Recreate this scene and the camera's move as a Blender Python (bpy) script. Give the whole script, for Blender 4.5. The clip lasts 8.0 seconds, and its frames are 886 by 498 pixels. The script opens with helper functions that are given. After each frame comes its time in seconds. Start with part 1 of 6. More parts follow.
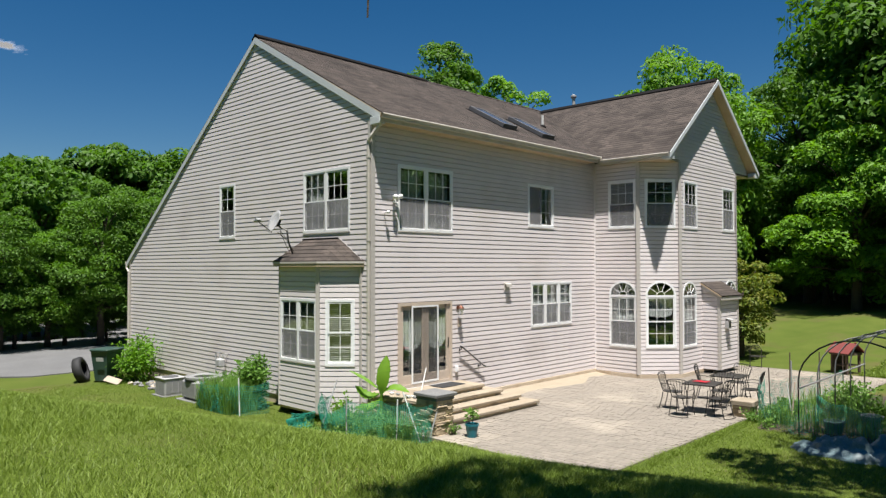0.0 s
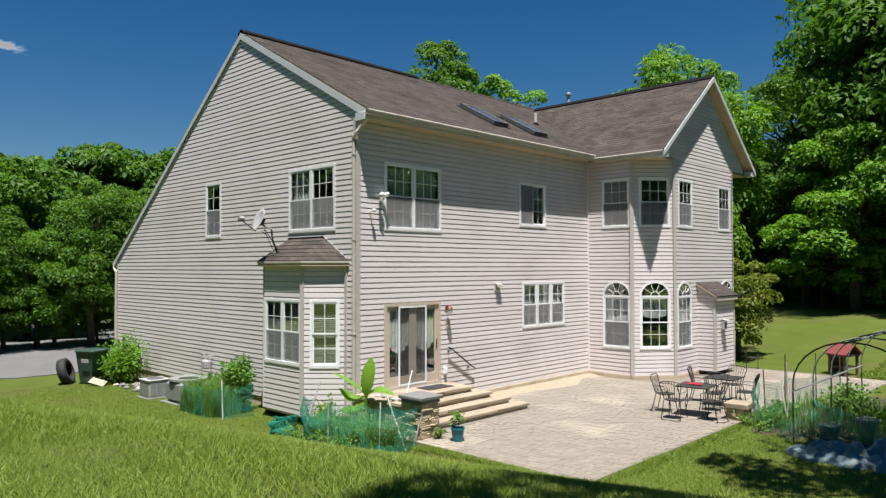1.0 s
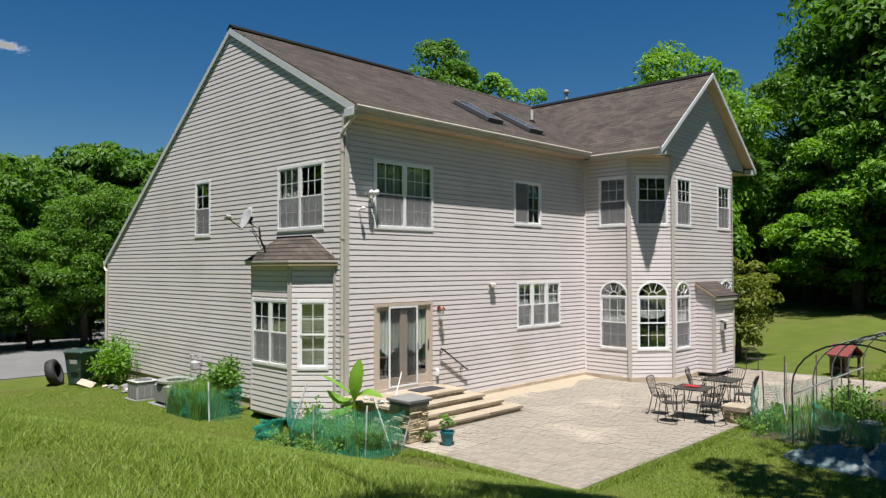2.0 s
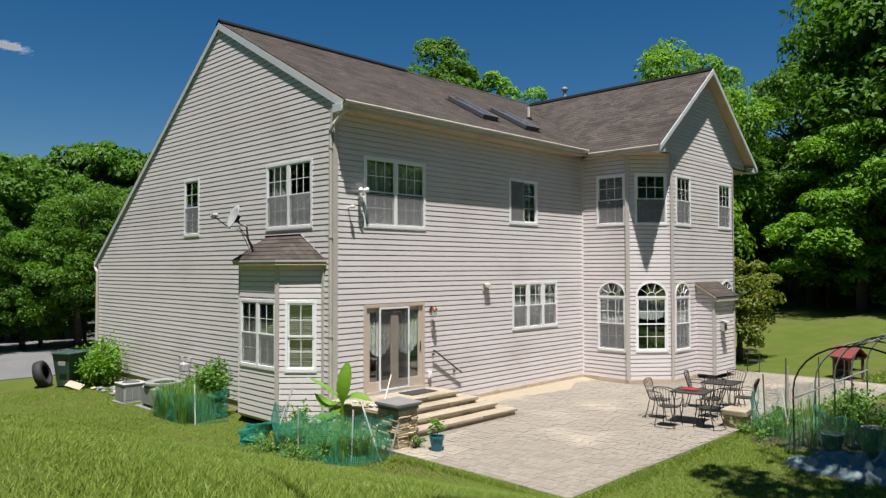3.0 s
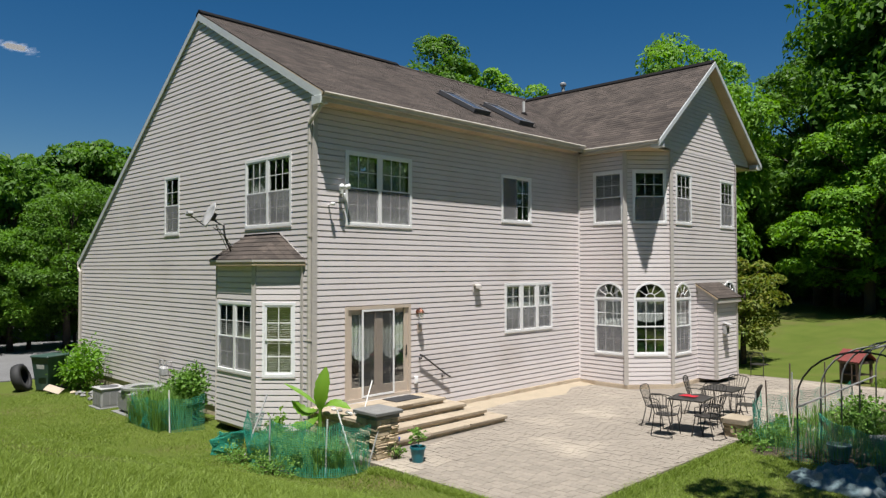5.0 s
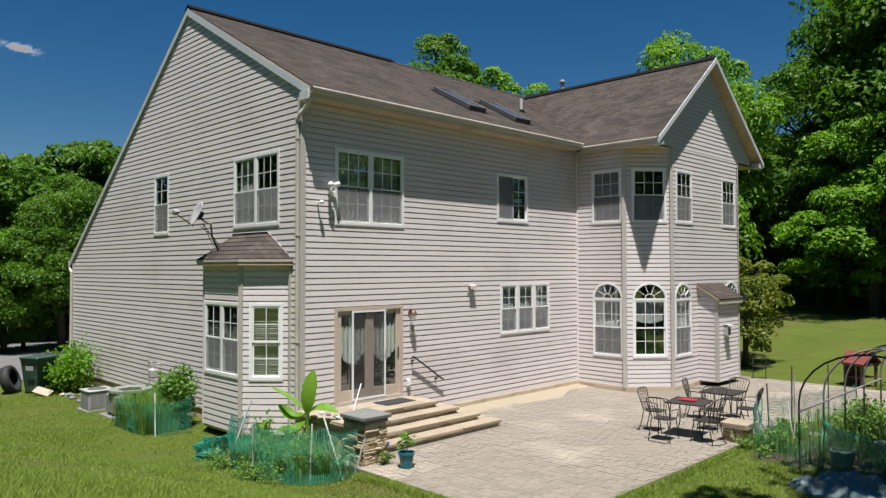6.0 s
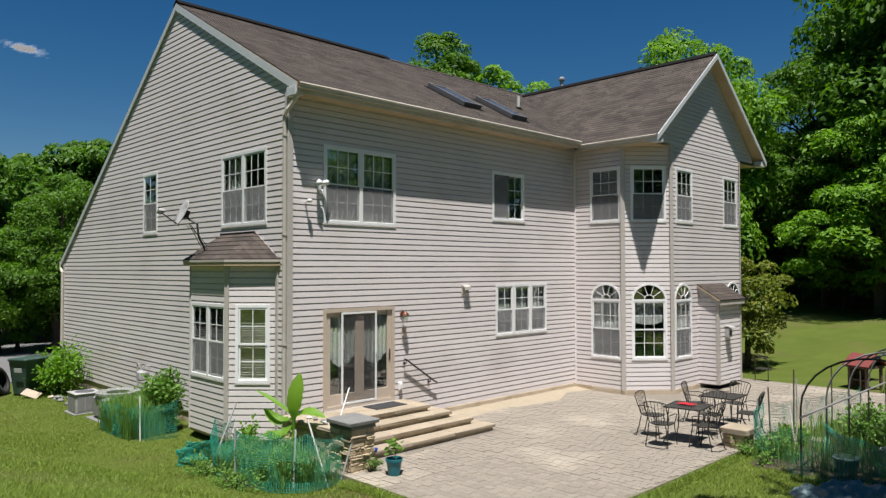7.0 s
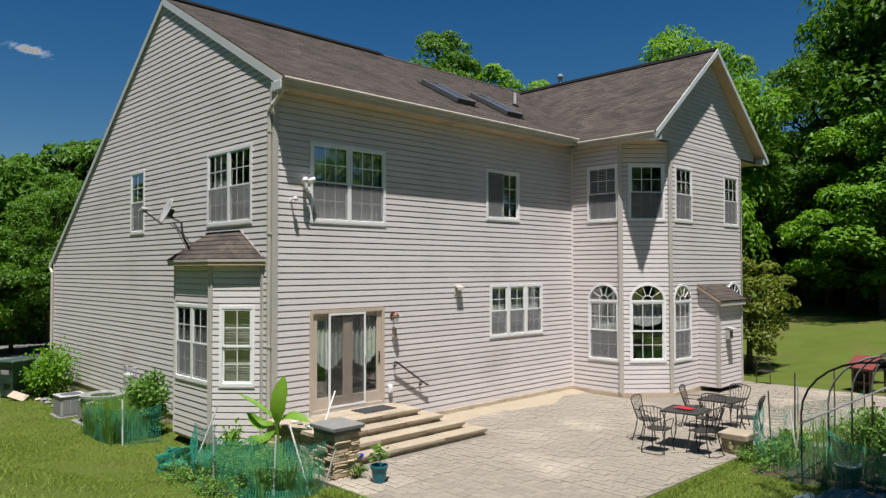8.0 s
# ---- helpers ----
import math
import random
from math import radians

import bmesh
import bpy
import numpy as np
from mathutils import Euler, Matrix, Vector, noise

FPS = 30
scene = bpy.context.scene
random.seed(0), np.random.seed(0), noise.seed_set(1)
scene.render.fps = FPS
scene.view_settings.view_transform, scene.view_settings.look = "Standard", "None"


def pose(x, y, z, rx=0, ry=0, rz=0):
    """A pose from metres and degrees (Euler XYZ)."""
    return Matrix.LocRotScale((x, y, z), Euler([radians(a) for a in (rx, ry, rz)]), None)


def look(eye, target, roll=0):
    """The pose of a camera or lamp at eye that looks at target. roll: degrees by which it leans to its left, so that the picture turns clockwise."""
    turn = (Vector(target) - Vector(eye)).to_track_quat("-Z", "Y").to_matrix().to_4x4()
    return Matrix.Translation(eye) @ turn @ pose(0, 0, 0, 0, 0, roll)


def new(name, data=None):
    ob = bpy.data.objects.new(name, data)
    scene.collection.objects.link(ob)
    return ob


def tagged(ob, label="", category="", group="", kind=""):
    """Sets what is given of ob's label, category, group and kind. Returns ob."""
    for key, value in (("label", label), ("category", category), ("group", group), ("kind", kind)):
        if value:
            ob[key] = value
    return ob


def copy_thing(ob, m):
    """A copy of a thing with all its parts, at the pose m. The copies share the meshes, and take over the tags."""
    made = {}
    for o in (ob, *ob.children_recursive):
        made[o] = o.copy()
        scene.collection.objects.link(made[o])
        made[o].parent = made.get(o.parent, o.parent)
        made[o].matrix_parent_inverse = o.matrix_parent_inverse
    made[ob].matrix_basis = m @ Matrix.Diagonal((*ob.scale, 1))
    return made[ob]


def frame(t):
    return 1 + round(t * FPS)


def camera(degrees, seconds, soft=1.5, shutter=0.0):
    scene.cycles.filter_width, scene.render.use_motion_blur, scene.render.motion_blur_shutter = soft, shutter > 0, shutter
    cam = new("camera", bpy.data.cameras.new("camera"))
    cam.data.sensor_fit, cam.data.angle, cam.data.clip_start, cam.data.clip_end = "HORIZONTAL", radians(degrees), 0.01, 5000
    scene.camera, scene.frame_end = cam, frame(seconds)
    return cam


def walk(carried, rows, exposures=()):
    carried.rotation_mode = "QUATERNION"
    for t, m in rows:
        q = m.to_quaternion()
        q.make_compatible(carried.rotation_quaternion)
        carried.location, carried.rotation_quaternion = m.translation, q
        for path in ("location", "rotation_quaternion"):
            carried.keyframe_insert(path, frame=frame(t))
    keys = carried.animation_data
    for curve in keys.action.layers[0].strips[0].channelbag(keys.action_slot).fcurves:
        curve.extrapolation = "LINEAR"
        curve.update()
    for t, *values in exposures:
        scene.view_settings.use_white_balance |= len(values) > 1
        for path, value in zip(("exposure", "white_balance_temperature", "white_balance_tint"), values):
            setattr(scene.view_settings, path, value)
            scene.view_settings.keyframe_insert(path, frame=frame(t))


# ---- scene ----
cam = camera(63.4, 8.0, soft=1.35)
PATH = [
    (0, (13.103, -11.186, 3.593), (11.719, -9.743, 3.642), -0.1),
    (0.5, (13.097, -10.94, 3.577), (11.713, -9.497, 3.627), -0.1),
    (1, (13.064, -10.685, 3.575), (11.679, -9.243, 3.625), -0.1),
    (1.5, (13.03, -10.461, 3.568), (11.643, -9.021, 3.618), -0.1),
    (3, (12.867, -9.719, 3.546), (11.471, -8.287, 3.597), -0.1),
    (3.5, (12.812, -9.508, 3.55), (11.414, -8.079, 3.601), -0.1),
    (4, (12.752, -9.274, 3.559), (11.351, -7.848, 3.609), -0.1),
    (4.5, (12.689, -9.066, 3.553), (11.285, -7.642, 3.604), -0.1),
    (6, (12.529, -8.368, 3.535), (11.114, -6.955, 3.588), -0.1),
    (6.5, (12.479, -8.15, 3.529), (11.06, -6.741, 3.583), -0.1),
    (7, (12.418, -7.897, 3.543), (10.996, -6.492, 3.596), -0.1),
    (7.5, (12.373, -7.658, 3.539), (10.947, -6.257, 3.593), -0.1),
    (8, (12.317, -7.394, 3.526), (10.887, -5.997, 3.581), -0.1),
]
walk(cam, [(t, look(eye, target, roll)) for t, eye, target, roll in PATH],
     exposures=[(0, 0.98), (3, 0.85), (6, 0.77), (8, 0.71)])

# ---- light ----
SUN = Vector((0.243, -0.197, 1.0)).normalized()
world = bpy.data.worlds.new("sky")
scene.world = world
world.use_nodes = True
wn = world.node_tree
sky = wn.nodes.new("ShaderNodeTexSky")
sky.sky_type, sky.sun_disc = "NISHITA", False
sky.sun_elevation = math.asin(SUN.z)
sky.sun_rotation = math.atan2(SUN.x, SUN.y)
sky.air_density, sky.dust_density, sky.ozone_density = 1.0, 0.0, 4.0
tone = wn.nodes.new("ShaderNodeHueSaturation")
tone.inputs["Saturation"].default_value = 1.36
wn.links.new(sky.outputs[0], tone.inputs["Color"])
wn.links.new(tone.outputs[0], wn.nodes["Background"].inputs[0])
wn.nodes["Background"].inputs[1].default_value = 0.036
sun_data = bpy.data.lights.new("sun", "SUN")
sun_data.energy, sun_data.angle, sun_data.color = 5.0, radians(0.53), (1.0, 0.965, 0.92)
sun = new("sun", sun_data)
sun.matrix_world = look(SUN * 60, (0, 0, 0))

# ---- materials ----


def shade(name, base, second=None, rough=0.6, metal=0.0, scale=6.0, fine=60.0, bump=0.15, vary=0.5, dirt=None, dirt_scale=0.7, random_tint=0.0, spec=0.5, speck=1.0):
    """A procedural surface: two colours mixed by coarse and fine noise, stains at a larger scale, fine relief."""
    m = bpy.data.materials.new(name)
    m.use_nodes = True
    t = m.node_tree
    b = t.nodes["Principled BSDF"]
    b.inputs["Roughness"].default_value, b.inputs["Metallic"].default_value = rough, metal
    b.inputs["Specular IOR Level"].default_value = spec
    second = second or tuple(c * 0.8 for c in base)
    co = t.nodes.new("ShaderNodeTexCoord")

    def noisy(s, detail=5.0):
        n = t.nodes.new("ShaderNodeTexNoise")
        n.inputs["Scale"].default_value, n.inputs["Detail"].default_value = s, detail
        t.links.new(co.outputs["Object"], n.inputs["Vector"])
        return n

    def ramp(n, lo, hi):
        r = t.nodes.new("ShaderNodeMapRange")
        r.inputs["From Min"].default_value, r.inputs["From Max"].default_value = lo, hi
        t.links.new(n, r.inputs["Value"])
        return r.outputs[0]

    def mix(f, a, c, mode="MIX"):
        x = t.nodes.new("ShaderNodeMix")
        x.data_type, x.blend_type = "RGBA", mode
        for v, i in ((f, 0), (a, 6), (c, 7)):
            if hasattr(v, "is_output"):
                t.links.new(v, x.inputs[i])
            else:
                x.inputs[i].default_value = (*v, 1) if isinstance(v, tuple) else v
        return x.outputs[2]

    coarse, grain = noisy(scale), noisy(fine, 3.0)
    col = mix(ramp(coarse.outputs[0], 0.5 - vary / 2, 0.5 + vary / 2), base, second)
    col = mix(ramp(grain.outputs[0], 0.35, 0.35 + 0.35 / speck), col, tuple(c * 0.82 for c in second))
    if dirt:
        col = mix(ramp(noisy(dirt_scale, 6.0).outputs[0], 0.52, 0.72), col, dirt)
    if random_tint:
        info = t.nodes.new("ShaderNodeObjectInfo")
        hsv = t.nodes.new("ShaderNodeHueSaturation")
        r = t.nodes.new("ShaderNodeMapRange")
        r.inputs["To Min"].default_value, r.inputs["To Max"].default_value = 1 - random_tint, 1 + random_tint
        t.links.new(info.outputs["Random"], r.inputs["Value"])
        t.links.new(r.outputs[0], hsv.inputs["Value"])
        t.links.new(col, hsv.inputs["Color"])
        col = hsv.outputs[0]
    t.links.new(col, b.inputs["Base Color"])
    if bump:
        bp = t.nodes.new("ShaderNodeBump")
        bp.inputs["Strength"].default_value, bp.inputs["Distance"].default_value = bump, 0.01
        t.links.new(grain.outputs[0], bp.inputs["Height"])
        t.links.new(bp.outputs[0], b.inputs["Normal"])
    return m


def leafy(name, a, b2, trans=0.35):
    """Leaves: a random tone for each leaf, light passing through."""
    m = bpy.data.materials.new(name)
    m.use_nodes = True
    t = m.node_tree
    b = t.nodes["Principled BSDF"]
    b.inputs["Roughness"].default_value = 0.55
    b.inputs["Specular IOR Level"].default_value = 0.25
    g = t.nodes.new("ShaderNodeNewGeometry")
    info = t.nodes.new("ShaderNodeObjectInfo")
    add = t.nodes.new("ShaderNodeMath")
    add.operation = "MULTIPLY_ADD"
    add.inputs[1].default_value = 0.75
    t.links.new(g.outputs["Random Per Island"], add.inputs[0])
    sc = t.nodes.new("ShaderNodeMath")
    sc.operation = "MULTIPLY"
    sc.inputs[1].default_value = 0.25
    t.links.new(info.outputs["Random"], sc.inputs[0])
    t.links.new(sc.outputs[0], add.inputs[2])
    x = t.nodes.new("ShaderNodeMix")
    x.data_type = "RGBA"
    x.inputs[6].default_value, x.inputs[7].default_value = (*a, 1), (*b2, 1)
    t.links.new(add.outputs[0], x.inputs[0])
    t.links.new(x.outputs[2], b.inputs["Base Color"])
    tr = t.nodes.new("ShaderNodeBsdfTranslucent")
    hs = t.nodes.new("ShaderNodeHueSaturation")
    hs.inputs["Value"].default_value, hs.inputs["Saturation"].default_value = 1.6, 1.1
    t.links.new(x.outputs[2], hs.inputs["Color"])
    t.links.new(hs.outputs[0], tr.inputs["Color"])
    ms = t.nodes.new("ShaderNodeMixShader")
    ms.inputs[0].default_value = trans
    t.links.new(b.outputs[0], ms.inputs[1])
    t.links.new(tr.outputs[0], ms.inputs[2])
    t.links.new(ms.outputs[0], t.nodes["Material Output"].inputs["Surface"])
    return m


def glassy(name, tint=(0.86, 0.89, 0.88), gloss=0.24, rough=0.01):
    """Clear pane: light passes, with a mirror gloss that grows at grazing angles."""
    m = bpy.data.materials.new(name)
    m.use_nodes = True
    t = m.node_tree
    t.nodes.remove(t.nodes["Principled BSDF"])
    tr = t.nodes.new("ShaderNodeBsdfTransparent")
    tr.inputs[0].default_value = (*tint, 1)
    gl = t.nodes.new("ShaderNodeBsdfGlossy")
    gl.inputs["Roughness"].default_value = rough
    lw = t.nodes.new("ShaderNodeLayerWeight")
    lw.inputs[0].default_value = 0.5
    pw = t.nodes.new("ShaderNodeMath")
    pw.operation = "POWER"
    pw.inputs[1].default_value = 4.0
    t.links.new(lw.outputs["Facing"], pw.inputs[0])
    fr = t.nodes.new("ShaderNodeMath")
    fr.operation = "MULTIPLY_ADD"
    fr.inputs[1].default_value, fr.inputs[2].default_value = 0.85, gloss
    t.links.new(pw.outputs[0], fr.inputs[0])
    ms = t.nodes.new("ShaderNodeMixShader")
    t.links.new(fr.outputs[0], ms.inputs[0])
    t.links.new(tr.outputs[0], ms.inputs[1])
    t.links.new(gl.outputs[0], ms.inputs[2])
    t.links.new(ms.outputs[0], t.nodes["Material Output"].inputs["Surface"])
    return m


def sheer(name, color, cover):
    """Fine mesh or net cloth: a share of the light passes between the threads."""
    m = bpy.data.materials.new(name)
    m.use_nodes = True
    t = m.node_tree
    b = t.nodes["Principled BSDF"]
    b.inputs["Base Color"].default_value = (*color, 1)
    b.inputs["Roughness"].default_value = 0.8
    tr = t.nodes.new("ShaderNodeBsdfTransparent")
    ms = t.nodes.new("ShaderNodeMixShader")
    ms.inputs[0].default_value = cover
    t.links.new(tr.outputs[0], ms.inputs[1])
    t.links.new(b.outputs[0], ms.inputs[2])
    t.links.new(ms.outputs[0], t.nodes["Material Output"].inputs["Surface"])
    return m


def shingly(name):
    """Asphalt shingles: tabs in rows 0.14 m high, each with its own tone, weathered dark streaks."""
    m = shade(name, (0.112, 0.092, 0.081), (0.064, 0.054, 0.048), rough=0.95, scale=1.2, fine=90, bump=0.5, vary=0.6, dirt=(0.045, 0.038, 0.034), dirt_scale=0.6, spec=0.2)
    t = m.node_tree
    b = t.nodes["Principled BSDF"]
    old = b.inputs["Base Color"].links[0].from_socket
    co = t.nodes.new("ShaderNodeTexCoord")
    br = t.nodes.new("ShaderNodeTexBrick")
    br.offset, br.squash = 0.37, 1.0
    br.inputs["Scale"].default_value = 1.0
    br.inputs["Color1"].default_value, br.inputs["Color2"].default_value, br.inputs["Mortar"].default_value = (0.62, 0.62, 0.62, 1), (1.25, 1.22, 1.18, 1), (0.5, 0.5, 0.5, 1)
    br.inputs["Mortar Size"].default_value = 0.006
    br.inputs["Brick Width"].default_value, br.inputs["Row Height"].default_value = 0.3, 0.14
    t.links.new(co.outputs["Object"], br.inputs["Vector"])
    x = t.nodes.new("ShaderNodeMix")
    x.data_type, x.blend_type = "RGBA", "MULTIPLY"
    x.inputs[0].default_value = 0.8
    t.links.new(old, x.inputs[6])
    t.links.new(br.outputs[0], x.inputs[7])
    t.links.new(x.outputs[2], b.inputs["Base Color"])
    return m


SIDING = shade("vinyl siding", (0.655, 0.605, 0.598), (0.605, 0.558, 0.552), rough=0.5, scale=1.3, fine=25, bump=0.04, vary=0.7, dirt=(0.55, 0.50, 0.482), dirt_scale=0.5, random_tint=0.03, spec=0.35, speck=0.25)
TRIM = shade("beige vinyl trim", (0.56, 0.52, 0.48), rough=0.5, scale=3, bump=0.03, vary=0.8)
RAKE = shade("pale painted rake board", (0.62, 0.64, 0.64), (0.52, 0.55, 0.56), rough=0.45, scale=2, bump=0.03)
WHITE = shade("white window vinyl", (0.86, 0.86, 0.86), (0.81, 0.81, 0.81), rough=0.35, scale=3, bump=0.02)
SOFFIT = shade("tan soffit", (0.62, 0.48, 0.32), (0.50, 0.38, 0.25), rough=0.6, scale=2.5, bump=0.05, dirt=(0.38, 0.29, 0.2), dirt_scale=1.2)
GUTTER = shade("beige gutter metal", (0.60, 0.56, 0.50), (0.52, 0.48, 0.42), rough=0.4, scale=2, bump=0.02, dirt=(0.42, 0.37, 0.31), dirt_scale=1.5)
SHINGLE = shingly("asphalt shingles")
RIDGE = shade("black ridge cap", (0.014, 0.013, 0.013), rough=0.95, bump=0.3, spec=0.1)
GLASS = glassy("window glass")
SCREEN = sheer("insect screen", (0.2, 0.2, 0.205), 0.5)
CURTAIN = sheer("white net curtain", (0.75, 0.76, 0.75), 0.8)
BLIND = shade("white blind slats", (0.68, 0.67, 0.64), rough=0.6, bump=0.02)
ROOM = shade("interior plaster", (0.36, 0.34, 0.31), rough=0.9, bump=0.03)
CONCRETE = shade("tan concrete footing", (0.60, 0.50, 0.38), (0.48, 0.39, 0.29), rough=0.9, scale=3, bump=0.3, dirt=(0.33, 0.25, 0.17), dirt_scale=1.4)
PAVER = shade("weathered concrete paver", (0.272, 0.238, 0.195), (0.208, 0.182, 0.15), rough=0.9, scale=0.8, fine=45, bump=0.4, vary=0.5, dirt=(0.315, 0.275, 0.22), dirt_scale=0.5, random_tint=0.10)
JOINT = shade("joint sand", (0.22, 0.19, 0.155), rough=1.0, bump=0.4)
STONE = shade("tan sandstone", (0.60, 0.47, 0.32), (0.43, 0.34, 0.225), rough=0.9, scale=7, bump=0.6, random_tint=0.22, dirt=(0.2, 0.165, 0.12), dirt_scale=3)
TREAD = shade("split sandstone tread", (0.40, 0.335, 0.25), (0.30, 0.245, 0.18), rough=0.9, scale=3, fine=40, bump=0.5, random_tint=0.08, dirt=(0.24, 0.2, 0.14), dirt_scale=1.6)
SLATE = shade("grey cap slab", (0.22, 0.22, 0.21), (0.16, 0.16, 0.155), rough=0.85, scale=5, bump=0.4)
ASPHALT = shade("asphalt", (0.17, 0.17, 0.17), (0.12, 0.12, 0.12), rough=0.95, scale=1, fine=80, bump=0.3)
BARK = shade("bark", (0.11, 0.085, 0.06), (0.06, 0.047, 0.035), rough=0.95, scale=4, fine=30, bump=0.8)
IRON = shade("black wrought iron", (0.03, 0.03, 0.03), (0.05, 0.045, 0.04), rough=0.45, metal=0.3, scale=12, bump=0.05)
BLACK = shade("black rubber", (0.02, 0.02, 0.021), rough=0.75, bump=0.2)
LEAF_A = leafy("tree leaves", (0.044, 0.109, 0.0122), (0.104, 0.207, 0.024))
LEAF_B = leafy("bright tree leaves", (0.085, 0.19, 0.018), (0.17, 0.32, 0.035))
LEAF_C = leafy("reddish maple leaves", (0.07, 0.15, 0.02), (0.19, 0.19, 0.03))
WEED = leafy("weed leaves", (0.08, 0.17, 0.03), (0.18, 0.31, 0.065))
GRASS = leafy("grass blades", (0.1, 0.152, 0.021), (0.212, 0.285, 0.05), 0.3)
LAWN = shade("lawn", (0.05, 0.081, 0.012), (0.092, 0.117, 0.023), rough=0.95, scale=1.1, fine=28, bump=0.8, vary=0.5, dirt=(0.098, 0.082, 0.035), dirt_scale=0.4, spec=0.1)
SOIL = shade("garden soil", (0.075, 0.055, 0.035), (0.045, 0.033, 0.022), rough=1.0, scale=5, bump=0.8)

# ---- mesh building ----


class Shape:
    """Collects vertices and faces of one mesh."""

    def __init__(self):
        self.v, self.f = [], []

    def add(self, verts, faces):
        n = len(self.v)
        self.v += [tuple(p) for p in verts]
        self.f += [tuple(i + n for i in q) for q in faces]
        return self

    def hexa(self, p):
        """Eight corners: the lower four anticlockwise, then the upper four."""
        return self.add(p, [(3, 2, 1, 0), (4, 5, 6, 7), (0, 1, 5, 4), (1, 2, 6, 5), (2, 3, 7, 6), (3, 0, 4, 7)])

    def box(self, x0, x1, y0, y1, z0, z1, c=0.0):
        """A box, with edges chamfered by c."""
        if c <= 0:
            return self.hexa([(x0, y0, z0), (x1, y0, z0), (x1, y1, z0), (x0, y1, z0), (x0, y0, z1), (x1, y0, z1), (x1, y1, z1), (x0, y1, z1)])
        bm = bmesh.new()
        bmesh.ops.create_cube(bm, size=1, matrix=Matrix.Translation(((x0 + x1) / 2, (y0 + y1) / 2, (z0 + z1) / 2)) @ Matrix.Diagonal((x1 - x0, y1 - y0, z1 - z0, 1)))
        bmesh.ops.bevel(bm, geom=bm.edges[:], offset=c, segments=1, affect="EDGES")
        return self.take(bm)

    def take(self, bm):
        bm.verts.index_update()
        self.add([p.co[:] for p in bm.verts], [[p.index for p in q.verts] for q in bm.faces])
        bm.free()
        return self

    def prism(self, poly, axis, a, b):
        """A polygon of (p, q) drawn out from a to b along an axis."""
        put = {"x": lambda p, q, r: (r, p, q), "y": lambda p, q, r: (p, r, q), "z": lambda p, q, r: (p, q, r)}[axis]
        n = len(poly)
        vs = [put(p, q, a) for p, q in poly] + [put(p, q, b) for p, q in poly]
        return self.add(vs, [tuple(range(n))[::-1], tuple(range(n, 2 * n))] + [(i, (i + 1) % n, (i + 1) % n + n, i + n) for i in range(n)])

    def tube(self, pts, r, n=8, r1=None):
        """A round bar along points; the radius runs from r to r1."""
        pts = [Vector(p) for p in pts]
        r1 = r if r1 is None else r1
        k, vs, fs = len(pts), [], []
        side = None
        for i, p in enumerate(pts):
            d = (pts[min(i + 1, k - 1)] - pts[max(i - 1, 0)]).normalized()
            if side is None:
                side = d.orthogonal().normalized()
            side = (side - d * side.dot(d)).normalized()
            up = d.cross(side)
            rr = r + (r1 - r) * i / max(1, k - 1)
            vs += [p + rr * (side * math.cos(j * math.tau / n) + up * math.sin(j * math.tau / n)) for j in range(n)]
        for i in range(k - 1):
            fs += [(i * n + j, i * n + (j + 1) % n, (i + 1) * n + (j + 1) % n, (i + 1) * n + j) for j in range(n)]
        fs += [tuple(range(n))[::-1], tuple(range((k - 1) * n, k * n))]
        return self.add(vs, fs)

    def lathe(self, prof, n=24, at=(0, 0, 0)):
        """A profile of (radius, z) turned round the z axis."""
        k, vs, fs = len(prof), [], []
        for r, z in prof:
            vs += [(at[0] + r * math.cos(j * math.tau / n), at[1] + r * math.sin(j * math.tau / n), at[2] + z) for j in range(n)]
        for i in range(k - 1):
            fs += [(i * n + j, i * n + (j + 1) % n, (i + 1) * n + (j + 1) % n, (i + 1) * n + j) for j in range(n)]
        if prof[0][0] > 0.001:
            fs.append(tuple(range(n))[::-1])
        if prof[-1][0] > 0.001:
            fs.append(tuple(range((k - 1) * n, k * n)))
        return self.add(vs, fs)

    def mesh(self, name, smooth=False):
        me = bpy.data.meshes.new(name)
        me.from_pydata(self.v, [], self.f)
        if smooth:
            me.polygons.foreach_set("use_smooth", [True] * len(me.polygons))
        return me


def part(name, shape, material, parent=None, label="", W=None, smooth=False):
    """Links a shape as one mesh object under a thing or a part."""
    me = shape if isinstance(shape, bpy.types.Mesh) else shape.mesh(name, smooth)
    if not me.materials:
        me.materials.append(material)
    ob = new(name, me)
    ob.parent = parent
    if W is not None:
        ob.matrix_basis = W
    return tagged(ob, label)


def thing(name, label, category, group="", m=None):
    ob = tagged(new(name), label, category, group)
    ob.empty_display_size = 0.2
    if m is not None:
        ob.matrix_basis = m
    return ob


def facing(p, q):
    """The frame of a wall whose foot runs from p to q, seen from outside left to right: x along it, y inwards, z up."""
    u = (Vector((q[0], q[1], 0)) - Vector((p[0], p[1], 0)))
    length = u.length
    u.normalize()
    n = Vector((0, 0, 1)).cross(u)
    return Matrix(((u.x, n.x, 0, p[0]), (u.y, n.y, 0, p[1]), (0, 0, 1, p[2] if len(p) > 2 else 0), (0, 0, 0, 1))), length


# ---- house ----
LAP = 0.127
house = thing("house", "two-storey house with beige vinyl siding and a brown shingle roof", "house")


